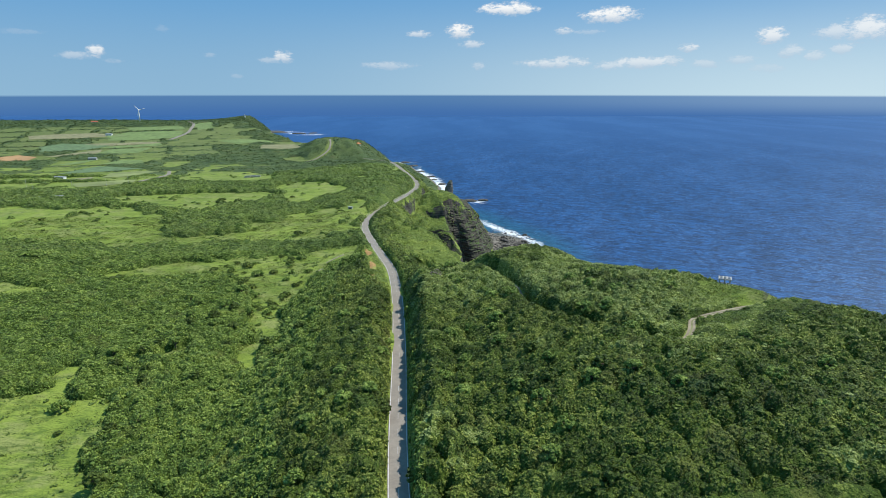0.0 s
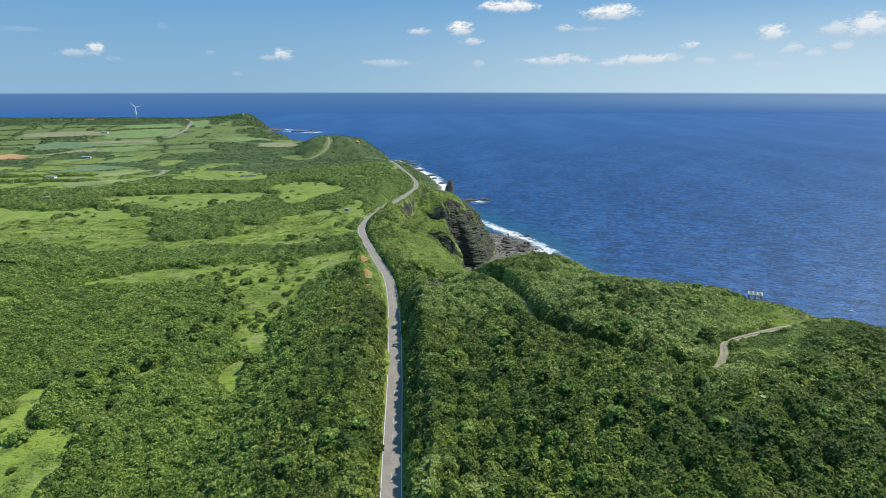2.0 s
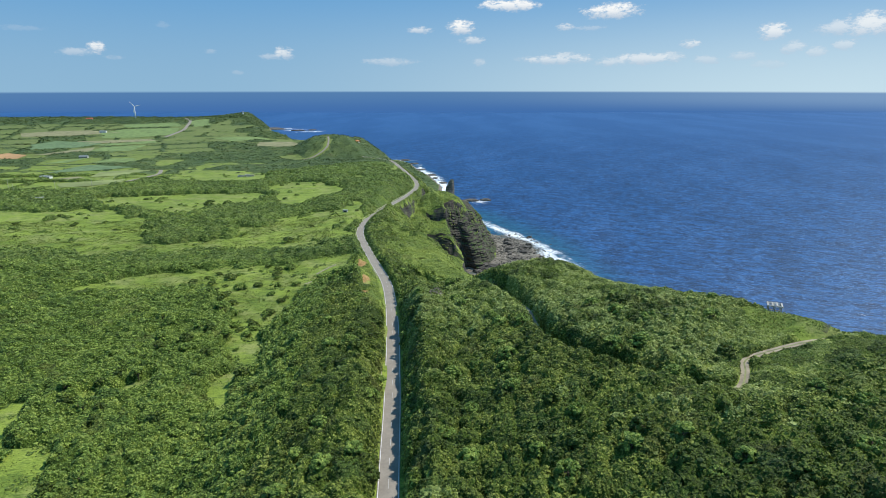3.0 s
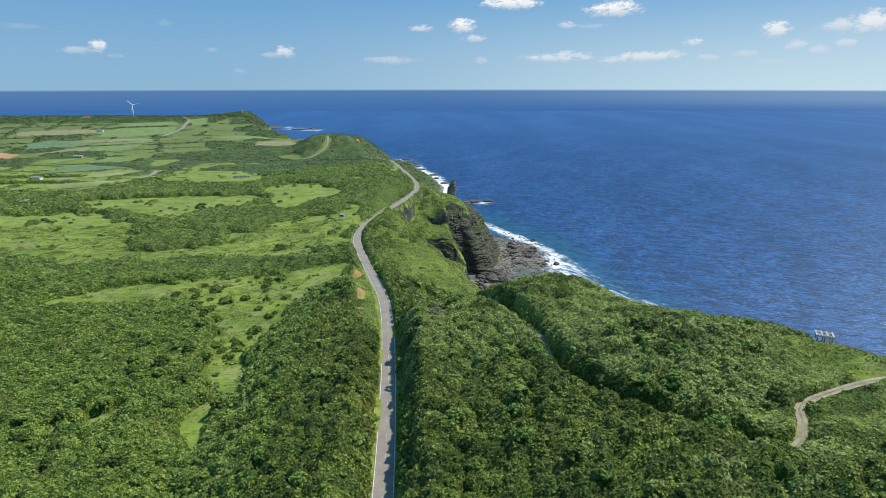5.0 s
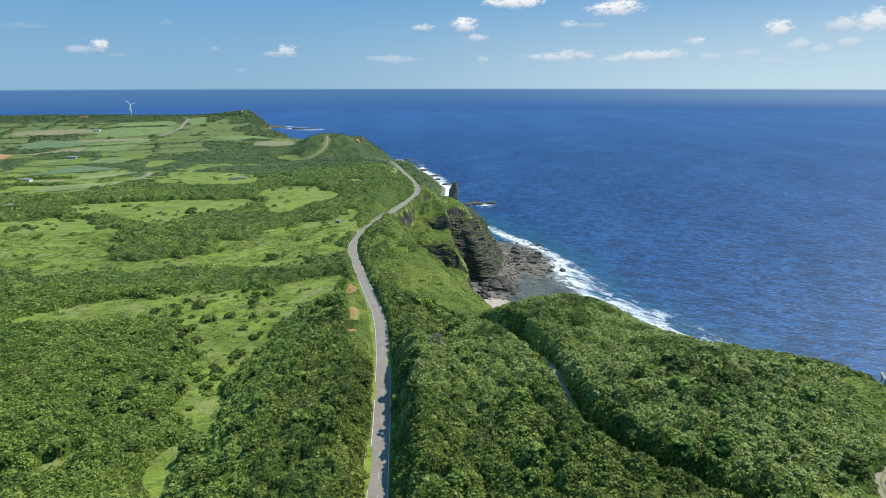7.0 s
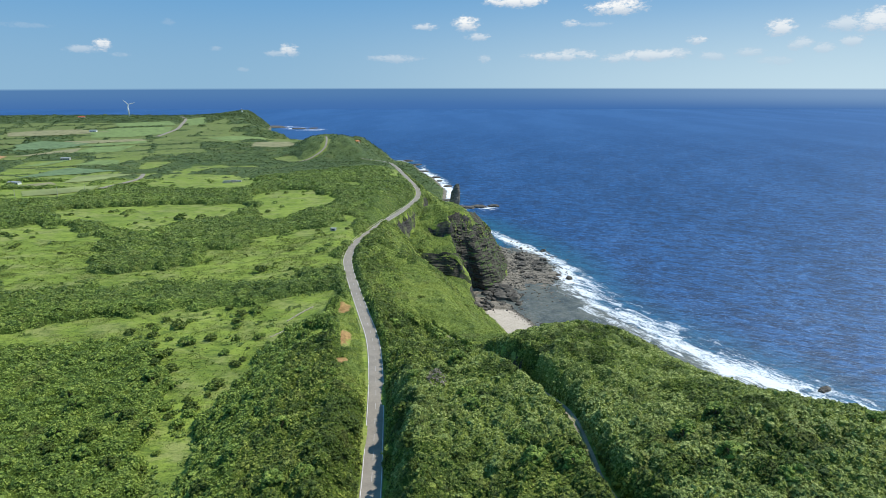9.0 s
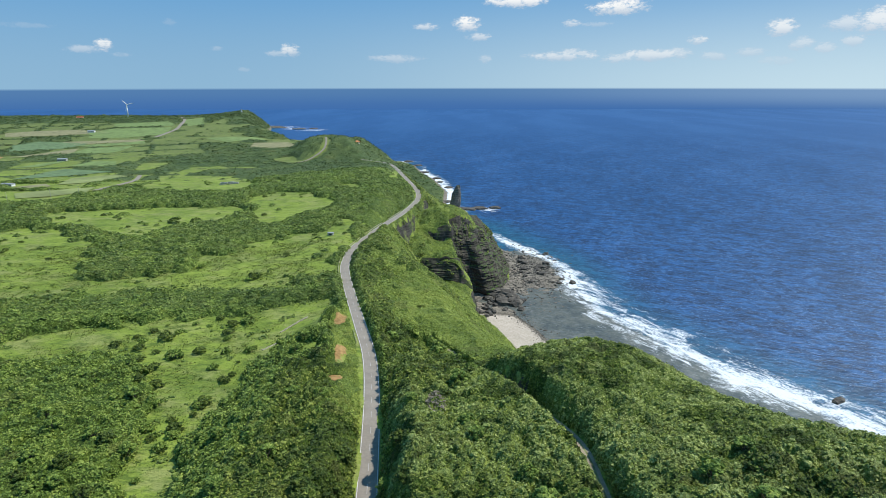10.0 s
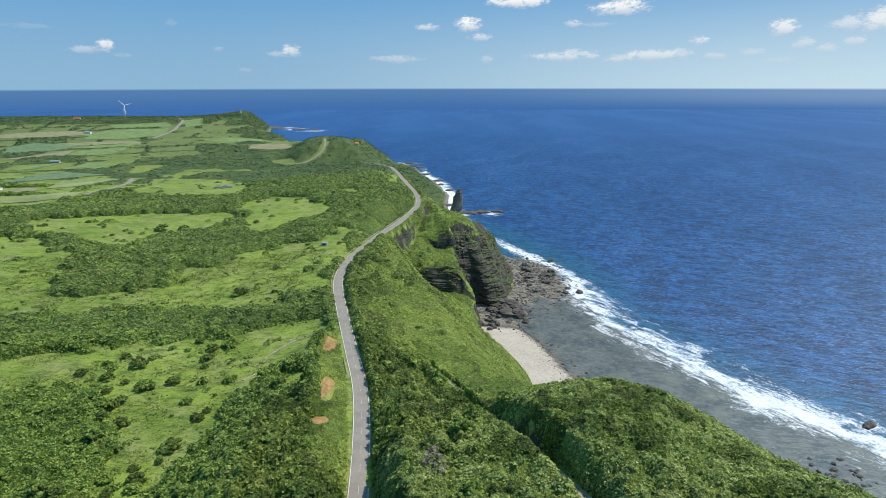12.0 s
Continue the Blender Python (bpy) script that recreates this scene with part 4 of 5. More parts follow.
def by_place(x, y):
    """Bright ferny scrub on the sea slopes and the windy hill, darker leaves elsewhere."""
    verge = along(ROAD, y) - x
    slope = (shore(x, y) < 104 + 8 * rough(x, y, 15, 61)) & (y > 318) & (x > along(ROAD, y))
    bushy = slope & (rough(x, y, 7, 78) + 0.8 * rough(x, y, 24, 79) > 0.50 - 0.2 * step(540, 600, y) - 0.75 * step(-30, -8, verge))
    low = slope & ~bushy | (verge > 0) & (verge < 13 + 4 * rough(x, y, 9, 70)) & (y > 300) & (y < 430)
    hill = (verge < -6) & ~slope
    beyond = step(-4, 14, y - np.interp(x, [27, 33, 37, 44, 55, 65, 73, 87, 101, 124, 140], [287, 264, 237, 213, 199, 186, 181, 196, 204, 200, 196])) * step(22, 34, x)
    windy = np.maximum(beyond, 0.75 * bump(x, y, 8, 285, 26, 50, 0, 2))
    low |= hill & (bump(x, y, 124, 222, 26, 17, 15, 2) + 0.35 * rough(x, y, 7, 73) > 0.5)
    pale = hill & ~low & (rough(x, y, 5, 75) + 0.8 * rough(x, y, 22, 76) + 1.08 * windy > 0.85)
    knoll = (verge > 0) & (verge < 36 + 8 * rough(x, y, 26, 65)) & (y < 345)
    deep = (hill | knoll) & ~low & ~pale & (rough(x, y, 7, 68) + 0.9 * rough(x, y, 28, 69) > 0.28 - 0.7 * step(215, 150, y) * step(120, 60, x) * (verge < 0))
    dim = (hill | knoll | bushy) & ~low & ~pale & ~deep
    dead = (bump(x, y, -3.4, 290, 2.6, 8.5, 8, 1.5) + 0.25 * rough(x, y, 2.2, 59) > 0.42)
    low, pale, deep, dim = low & ~dead, pale & ~dead, deep & ~dead, dim & ~dead
    rest = ~(low | pale | deep | dim | dead)
    mixed = rough(x, y, 16, 46) + 0.6 * rough(x, y, 6, 47) > 0.35
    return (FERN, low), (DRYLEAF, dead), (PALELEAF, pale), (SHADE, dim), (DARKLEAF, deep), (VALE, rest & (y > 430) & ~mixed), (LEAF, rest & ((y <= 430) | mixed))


def all_scrub(x, y):
    return ((SCRUB, x < 1e9),)


def on_sheet(v, f, full, count, weight):
    """Points spread evenly over a sheet, and the way it faces there."""
    mid = v[f].mean(1)
    a, b = v[f[:, 2]] - v[f[:, 0]], v[f[:, 3]] - v[f[:, 1]]
    n = np.cross(a, b)
    area = np.linalg.norm(n, axis=1)
    n = n / np.maximum(area, 1e-6)[:, None]
    area = area * weight(mid[:, 0], mid[:, 1]) * full[f].mean(1)
    pick = rng.choice(len(f), count, p=area / area.sum())
    u, w = rng.random((count, 1)), rng.random((count, 1))
    q = v[f[pick]]
    return (q[:, 0] * (1 - u) + q[:, 1] * u) * (1 - w) + (q[:, 3] * (1 - u) + q[:, 2] * u) * w, n[pick]


def woods(name, label, xs, ys, spacing, mat, ragged, tufted, sprays, leaf, leafmat, weight):
    v, f, full = canopy_sheet(xs, ys, spacing, ragged)
    centre = v[f].mean(1)
    ferny = np.zeros(len(f), bool)
    for kind, here in leafmat(centre[:, 0], centre[:, 1]):
        if kind in (FERN, PALELEAF, DRYLEAF):
            ferny |= here
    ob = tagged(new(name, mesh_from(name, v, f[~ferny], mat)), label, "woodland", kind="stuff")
    if ferny.any():
        bed = tagged(new("undergrowth", mesh_from("undergrowth", v, f[ferny], FERNBED)), kind="stuff")
        bed.parent = ob
    grow = lambda p: np.interp(np.hypot(p[:, 0], p[:, 1] - 100), [100, 250, 400, 900, 2000], [0.85, 1.0, 1.2, 1.9, 4.0])
    tall = lambda p: 0.50 + 0.50 * np.clip(canopy_size(p[:, 0], p[:, 1]) / 4.6, 0, 1)
    if tufted:
        # knots of foliage that break the outline of the crowns
        p, n = on_sheet(v, f, full, tufted, weight)
        r = leaf * 1.7 * rng.uniform(0.5, 1.2, tufted) * grow(p) * tall(p)
        for mat, here in leafmat(p[:, 0], p[:, 1]):
            if here.any():
                sp = tagged(new("foliage", leaf_lumps(p[here], r[here], 1, mat, "foliage", rng)), kind="stuff")
                sp.parent = ob
    # leaf sprays all over, facing out of the crowns
    p, n = on_sheet(v, f, full, sprays, weight)
    r = leaf * rng.uniform(0.55, 1.25, sprays) * grow(p) * tall(p)
    p = p + n * (rng.uniform(-0.1, 1.1, sprays) * r)[:, None]
    n = n * 0.8 + np.array([0, 0, 0.35])
    for mat, here in leafmat(p[:, 0], p[:, 1]):
        if here.any():
            sp = tagged(new("leaves", leaf_cards(p[here], n[here], r[here], mat, "leaves", rng)), kind="stuff")
            sp.parent = ob
    return ob


def in_sight(x, y):
    return np.where((np.abs(x) < 0.78 * y + 12) & (y > 108), 1.0, 0.03)


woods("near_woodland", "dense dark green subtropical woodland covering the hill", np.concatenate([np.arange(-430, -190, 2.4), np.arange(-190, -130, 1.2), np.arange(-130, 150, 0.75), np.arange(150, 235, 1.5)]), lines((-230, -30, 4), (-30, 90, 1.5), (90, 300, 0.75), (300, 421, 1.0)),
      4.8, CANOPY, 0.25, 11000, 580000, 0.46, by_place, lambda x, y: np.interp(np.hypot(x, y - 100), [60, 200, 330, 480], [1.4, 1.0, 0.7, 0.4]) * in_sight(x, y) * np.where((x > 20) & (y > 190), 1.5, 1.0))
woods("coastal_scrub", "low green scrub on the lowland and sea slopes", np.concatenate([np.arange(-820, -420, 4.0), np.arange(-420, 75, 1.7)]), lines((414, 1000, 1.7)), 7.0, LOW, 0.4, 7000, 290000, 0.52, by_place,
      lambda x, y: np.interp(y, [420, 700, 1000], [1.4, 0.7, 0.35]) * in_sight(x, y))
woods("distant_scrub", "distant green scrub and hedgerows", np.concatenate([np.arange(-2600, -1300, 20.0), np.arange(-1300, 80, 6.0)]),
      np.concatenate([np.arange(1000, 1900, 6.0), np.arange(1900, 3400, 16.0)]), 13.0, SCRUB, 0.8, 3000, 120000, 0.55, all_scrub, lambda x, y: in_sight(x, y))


# ---- things ----
def part(name, bm, mat, parent=None, label="", smooth=False):
    me = bpy.data.meshes.new(name)
    bm.to_mesh(me)
    bm.free()
    me.materials.append(mat)
    if smooth:
        me.polygons.foreach_set("use_smooth", np.full(len(me.polygons), True))
    ob = new(name, me)
    ob.parent = parent
    if label:
        ob["label"] = label
    return ob


def thing(name, x, y, label, category, group="", turn=0.0, sink=0.0, z=None):
    ob = new(name)
    ob.matrix_world = pose(x, y, (float(ground_height(x, y)) if z is None else z) - sink, 0, 0, turn)
    return tagged(ob, label, category, group)


def box(bm, x, y, z, sx, sy, sz, bevel=0.0, turn=0.0):
    g = bmesh.ops.create_cube(bm, size=1, matrix=pose(x, y, z, 0, 0, turn) @ Matrix.Diagonal((sx, sy, sz, 1)))
    if bevel:
        es = list({e for v in g["verts"] for e in v.link_edges})
        bmesh.ops.bevel(bm, geom=es, offset=bevel, segments=1, affect="EDGES")
    return bm


def rod(bm, a, b, r0, r1, n=8):
    a, b = Vector(a), Vector(b)
    m = Matrix.Translation((a + b) / 2) @ (b - a).to_track_quat("Z", "Y").to_matrix().to_4x4()
    bmesh.ops.create_cone(bm, cap_ends=True, segments=n, radius1=r0, radius2=r1, depth=(b - a).length, matrix=m)
    return bm


def stone(size, seed, detail=2, flat=0.7, beds=0.0):
    bm = bmesh.new()
    bmesh.ops.create_icosphere(bm, subdivisions=detail, radius=1)
    for v in bm.verts:
        p = v.co.copy()
        k = 1 + 0.42 * noise.noise(p * 1.5 + Vector((seed, 0, 0))) + 0.26 * noise.noise(p * 3.1 + Vector((0, seed, 0)))
        q = Vector((p.x * k, p.y * k, p.z * k * flat))
        q = Vector([math.copysign(abs(c) ** 0.75, c) for c in q])
        v.co = Vector((q.x * size[0], q.y * size[1], q.z * size[2]))
    return bm


def build_stack():
    """A leaning pillar of rock in the sea."""
    ob = thing("sea_stack", 9, 1117, "tall dark rock pillar standing in the surf", "sea stack", z=-2.0)
    bm = bmesh.new()
    rings, n = 34, 28
    rows = []
    for i in range(rings):
        u = i / (rings - 1)
        h = 42 * u
        wide = 5.2 * (1 - u) ** 1.1 + 5.8 * (1 - 0.22 * u) - 2.0 * step(0.86, 1.0, np.float64(u))
        ledge = 0.35 * noise.noise(Vector((3.1, 0, h * 0.55)))
        row = []
        for j in range(n):
            a = 2 * math.pi * j / n
            d = Vector((math.cos(a), math.sin(a), 0))
            r = wide + ledge + 2.3 * noise.noise(Vector((d.x * 1.4, d.y * 1.4, h * 0.09))) + 0.8 * noise.noise(Vector((d.x * 4, d.y * 4, h * 0.3)))
            row.append(bm.verts.new((d.x * r + 3.0 * u * u + 2.2 * u, d.y * r * 0.85, h)))
        rows.append(row)
    for a, b in zip(rows, rows[1:]):
        for j in range(n):
            bm.faces.new((a[j], a[(j + 1) % n], b[(j + 1) % n], b[j]))
    bm.faces.new(rows[-1])
    part("pillar", bm, STACK, ob)
    for k, (x, y, s) in enumerate((((-9, -6, 0)), ((8, -7, 0)), ((11, 3, 0)))):
        bm = stone((5.5, 4.5, 3.5), 40 + k)
        bmesh.ops.translate(bm, vec=(x, y, 2.2), verts=bm.verts)
        part("foot_rock", bm, ROCK, ob)


def sea_rock(x, y, size, seed, label, turn=0.0, detail=3):
    ob = part("sea_rock", stone(size, seed, detail, 0.6), ROCK)
    ob.matrix_world = pose(x, y, 0.3, 0, 0, turn)
    return tagged(ob, label, "rock", "rocks in the sea")


def build_cliff(foot, rim, label, seed, bulge=1.6):
    """A rock face between a foot and a rim line: beds that stand out and draw back, split by upright cracks."""
    f, _ = smooth_line(foot, 0.9)
    n = len(f)
    p = np.array(rim, float)
    s = np.concatenate([[0], np.cumsum(np.linalg.norm(np.diff(p, axis=0), axis=1))])
    r = np.stack([np.interp(np.linspace(0, s[-1], n), s, p[:, k]) for k in range(3)], -1)
    r[:, 2] = r[:, 2] + 1.5 * rough(r[:, 0], r[:, 1], 7, seed)
    way = np.gradient(f[:, :2], axis=0)
    way /= np.linalg.norm(way, axis=1)[:, None]
    out = np.stack([way[:, 1], -way[:, 0]], -1)
    rows = 84
    grid = []
    run = np.arange(n) * 0.9
    for i in range(rows + 1):
        v = i / rows
        q = f + (r - f) * v
        q[:, :2] += out * 2.8 * (bulge - 0.7) * math.sin(math.pi * v) ** 0.8
        z = q[:, 2] + 0.10 * run
        bed = np.floor(z / 2.3 + 0.35 * rough(run, z, 19, seed + 1))
        fine = np.floor(z / 0.8)
        push = 0.9 * rough(bed * 7.7, run, 14, seed + 2) + 0.45 * rough(fine * 5.1, run, 6, seed + 3)
        crack = 1.4 * np.minimum(0.25, np.abs(rough(run + 1.5 * rough(z, run, 8, seed + 4), 0 * run, 5.5, seed + 5))) * 4 - 1.4
        mass = 2.4 * rough(run, z * 0.35, 11, seed + 6)
        fade = min(1.0, 6 * (1 - v))
        q[:, :2] += out * (bulge * fade * (1.2 * push + 0.35 * crack + mass * 0.8))[:, None]
        grid.append(q)
    back = r.copy()
    back[:, :2] -= out * 7
    back[:, 2] -= 2.5
    grid.append(back)
    me = mesh_from("cliff_face", np.concatenate(grid), grid_faces(n, rows + 2), CLIFF, False)
    face = tagged(new("cliff_face", me), label, "cliff", kind="structure")
    # scrub on the ledges, more of it up and round the seaward flank
    lattice = np.stack(grid[8:rows - 2], 0)
    i, j = rng.integers(0, lattice.shape[0], 9000), rng.integers(0, n, 9000)
    ok = rough(j * 0.9, i * 0.8, 9, seed + 9) + 0.5 * rough(j * 0.9, i * 0.8, 3, seed + 10) + 0.7 * (i / lattice.shape[0]) + 0.85 * step(0.6, 0.9, j / n) > 1.28
    q, o = lattice[i[ok], j[ok]], out[j[ok]]
    q[:, :2] += o * 0.3
    scrub = new("ledge_scrub", leaf_cards(q, np.column_stack([o * 0.6, np.full(len(q), 0.9)]), rng.uniform(0.4, 1.0, len(q)), SHADE, "ledge_scrub", rng))
    scrub.parent = face


build_cliff([(-6, 664, 34), (8, 680, 20), (18, 692, 4), (34, 691, 1.5), (48, 693, 1.5), (58, 714, 1.5), (63, 745, 1.5), (65, 790, 1.5)],
            [(-10, 688, 62), (-2, 698, 74), (6, 705, 77), (12, 713, 77), (18, 724, 75), (24, 738, 72), (31, 760, 64), (38, 795, 50)], "dark layered rock face of the headland", 3)
build_cliff([(-34, 640, 47), (-22, 637, 40), (-8, 635, 36), (4, 637, 33), (13, 642, 27), (18, 655, 14)],
            [(-36, 645, 57), (-24, 643, 54), (-8, 642, 54), (4, 645, 52), (9, 652, 49), (10, 666, 46)], "grey rock band below the grassy slope", 8, 1.0)
build_stack()
for k, (x, y, sx, sy, sz) in enumerate([(30, 1114, 17, 9, 3.4), (50, 1118, 13, 7, 5.0), (76, 1124, 9, 6, 4.6), (-4, 1180, 9, 8, 3.5), (-18, 1276, 7, 7, 3.5), (256, 490, 5.8, 2.6, 2.2)]):
    sea_rock(x, y, (sx, sy, sz), 3.7 * k, "low dark rock awash with white foam", 8 * k - 10)
for k, (x, y, s) in enumerate([(-2, 1330, 9), (-28, 1450, 10), (-60, 1545, 12), (-82, 1668, 12), (-110, 1748, 14), (-20, 1400, 7)]):
    sea_rock(x, y, (s * 0.9, s * 0.9, 3.6), 11 + 2.9 * k, "low dark shore rock below the cliff", 17 * k)
for k, (x, y, s) in enumerate([(-700, 2965, 22), (-842, 3060, 40), (-870, 3120, 30), (-640, 2990, 14)]):
    sea_rock(x, y, (s * 1.5, s, 6), 31 + 2.9 * k, "dark rocks off the far cape", 17 * k, 2)

# boulders on the reef and along the top of the beach
draw = random.Random(11)
stones = []
for k in range(7):
    ob = part("boulder", stone((1, 1, 0.85), 5.3 * k + 1, 2, 0.8), ROCK)
    stones.append(tagged(ob, "weathered dark grey boulder on the rocky shore", "boulder", "shore boulders"))


def drop_boulder(k, x, y, s):
    z = max(float(ground_height(x, y)), -0.4)
    m = pose(x, y, z + 0.25 * s, draw.uniform(-12, 12), draw.uniform(-12, 12), draw.uniform(0, 360))
    if k < len(stones):
        stones[k].matrix_world = m @ Matrix.Diagonal((s, s * 0.9, s, 1))
        return
    ob = copy_thing(stones[k % len(stones)], m)
    ob.scale = (s * draw.uniform(0.8, 1.4), s * draw.uniform(0.8, 1.2), s * draw.uniform(0.7, 1.1))


for k in range(299):
    if k < 44:
        x, y, s = draw.gauss(34, 8), draw.gauss(650, 12), draw.choice((0.6, 0.9, 1.3, 1.8, 2.6))
    elif k < 130:
        u = draw.random()
        x, y, s = 42 + 26 * u + draw.gauss(0, 6), 694 - 22 * u + draw.gauss(0, 8), draw.choice((1.2, 1.8, 2.6, 3.8, 5.5))
    elif k < 215:
        x, y, s = draw.gauss(92, 15), draw.gauss(775, 42), draw.choice((0.8, 1.2, 1.6, 2.4, 3.4))
    elif k < 250:
        y = draw.uniform(520, 672)
        x, s = float(np.interp(y, [520, 545, 600, 660, 675], [98, 92, 78, 54, 46])) + draw.gauss(4, 3.5), draw.uniform(0.4, 1.3)
    else:
        x, y, s = draw.gauss(206, 9), draw.gauss(441, 6), draw.uniform(0.4, 1.5)
    drop_boulder(k, x, y, s)


def build_turbine(x, y):
    ob = thing("wind_turbine", x, y, "white three-bladed wind turbine on the far ridge", "wind turbine", turn=38)
    bm = bmesh.new()
    rod(bm, (0, 0, -2), (0, 0, 44), 2.3, 1.5, 16)
    part("tower", bm, WHITE, ob, smooth=True)
    bm = bmesh.new()
    box(bm, 0, 1.2, 45.2, 2.6, 7.5, 2.8, 0.6)
    nacelle = part("nacelle", bm, WHITE, ob)
    bm = bmesh.new()
    bmesh.ops.create_uvsphere(bm, u_segments=12, v_segments=8, radius=1.5, matrix=pose(0, -3.4, 45.2))
    hub = part("hub", bm, WHITE, ob)
    for k in range(3):
        a = radians(-44 + 120 * k)
        bm = bmesh.new()
        d = Vector((math.sin(a), 0, math.cos(a)))
        side = Vector((math.cos(a), 0, -math.sin(a)))
        c = Vector((0, -3.6, 45.2))
        ring = []
        for u, w in ((0.05, 0.7), (0.2, 1.35), (0.5, 0.95), (0.8, 0.6), (1.0, 0.2)):
            p = c + d * 23 * u
            ring.append([bm.verts.new(p + side * w + Vector((0, 0.35, 0))), bm.verts.new(p + Vector((0, 0.6 * w + 0.2, 0))), bm.verts.new(p - side * w * 0.7), bm.verts.new(p - Vector((0, 0.5 * w, 0)))])
        for p, q in zip(ring, ring[1:]):
            for j in range(4):
                bm.faces.new((p[j], p[(j + 1) % 4], q[(j + 1) % 4], q[j]))
        bm.faces.new(ring[0])
        bm.faces.new(ring[-1][::-1])
        bmesh.ops.recalc_face_normals(bm, faces=bm.faces)
        part("blade", bm, WHITE, hub)


build_turbine(-1086, 2192)


def build_lighthouse(x, y):
    ob = thing("lighthouse", x, y, "small white lighthouse on the far cape", "lighthouse", sink=1)
    bm = bmesh.new()
    rod(bm, (0, 0, 0), (0, 0, 13), 3.4, 2.6, 16)
    part("tower", bm, WHITE, ob)
    bm = bmesh.new()
    rod(bm, (0, 0, 13), (0, 0, 13.6), 3.8, 3.8, 16)
    part("gallery", bm, WHITE, ob)
    bm = bmesh.new()
    rod(bm, (0, 0, 13.6), (0, 0, 16.5), 1.8, 1.8, 12)
    part("lantern", bm, DARK, ob, "dark glazed lantern")
    bm = bmesh.new()
    rod(bm, (0, 0, 16.5), (0, 0, 18), 2.1, 0.2, 12)
    part("dome", bm, WHITE, ob)


build_lighthouse(-876, 2708)


def gable(bm, w, d, z, h, over=0.5):
    """A pitched roof with its ridge along x."""
    x, y = w / 2 + over, d / 2 + over
    v = [bm.verts.new(p) for p in ((-x, -y, z), (x, -y, z), (x, y, z), (-x, y, z), (-x, 0, z + h), (x, 0, z + h), (-x, -y, z - 0.25), (x, -y, z - 0.25), (x, y, z - 0.25), (-x, y, z - 0.25))]
    for f in ((0, 1, 5, 4), (2, 3, 4, 5), (1, 2, 5), (3, 0, 4), (6, 7, 1, 0), (7, 8, 2, 1), (8, 9, 3, 2), (9, 6, 0, 3), (9, 8, 7, 6)):
        bm.faces.new([v[i] for i in f])
    return bm


def build_house(name, x, y, w, d, h, wall, roof, label, category, turn=0.0, pitch=1.6, windows=4, group=""):
    ob = thing(name, x, y, label, category, group, turn, 0.3)
    bm = bmesh.new()
    box(bm, 0, 0, h / 2, w, d, h, 0.05)
    body = part("wall", bm, wall, ob)
    part("roof", gable(bmesh.new(), w, d, h + 0.25, pitch), roof, ob)
    for k in range(windows):
        bm = bmesh.new()
        box(bm, (k + 0.5) * w / windows - w / 2, -d / 2 - 0.02, h * 0.55, w / windows * 0.45, 0.12, h * 0.4)
        part("window", bm, DARK, body, "dark window")
    return ob


build_house("seaside_house", -1232, 2163, 20, 10, 5.5, WHITE, RED_TILE, "white building with a red roof on the ridge", "building", 6, 3.0)
build_house("long_shed", -449, 676, 26, 8, 3.6, CONCRETE, TIN, "long grey shed with a tin roof among trees", "shed", 24, 1.2, 8)
build_house("farm_shed", -599, 935, 15, 7, 3.4, WHITE, TIN, "low white farm shed beside a hedge", "shed", -4, 1.0, 4)
build_house("farm_shed", -756, 1300, 16, 8, 4.5, CONCRETE, TIN, "grey farm shed between the fields", "shed", 10, 1.4, 4)
build_house("farm_shed", -1010, 1840, 18, 9, 5, WHITE, TIN, "pale farm shed in a hay field", "shed", 4, 1.5, 4)
build_house("farm_shed", -490, 700, 12, 6, 3, CONCRETE, TIN, "small grey shed beside the farm road", "shed", 40, 0.9, 3)


def build_pavilion(x, y):
    ob = thing("lookout_pavilion", x, y, "open lookout pavilion with an orange tiled roof", "pavilion", sink=0.3)
    bm = bmesh.new()
    box(bm, 0, 0, 0.6, 11, 11, 1.2, 0.1)
    part("base", bm, CONCRETE, ob)
    for i in (-1, 1):
        for j in (-1, 1):
            bm = bmesh.new()
            rod(bm, (i * 4.2, j * 4.2, 1.2), (i * 4.2, j * 4.2, 5.2), 0.4, 0.4, 8)
            part("column", bm, WHITE, ob)
    bm = bmesh.new()
    rod(bm, (0, 0, 5.2), (0, 0, 5.6), 8.0, 8.0, 8)
    rod(bm, (0, 0, 5.6), (0, 0, 8.6), 8.0, 0.5, 8)
    part("roof", bm, ORANGE_TILE, ob)


build_pavilion(-218, 1560)


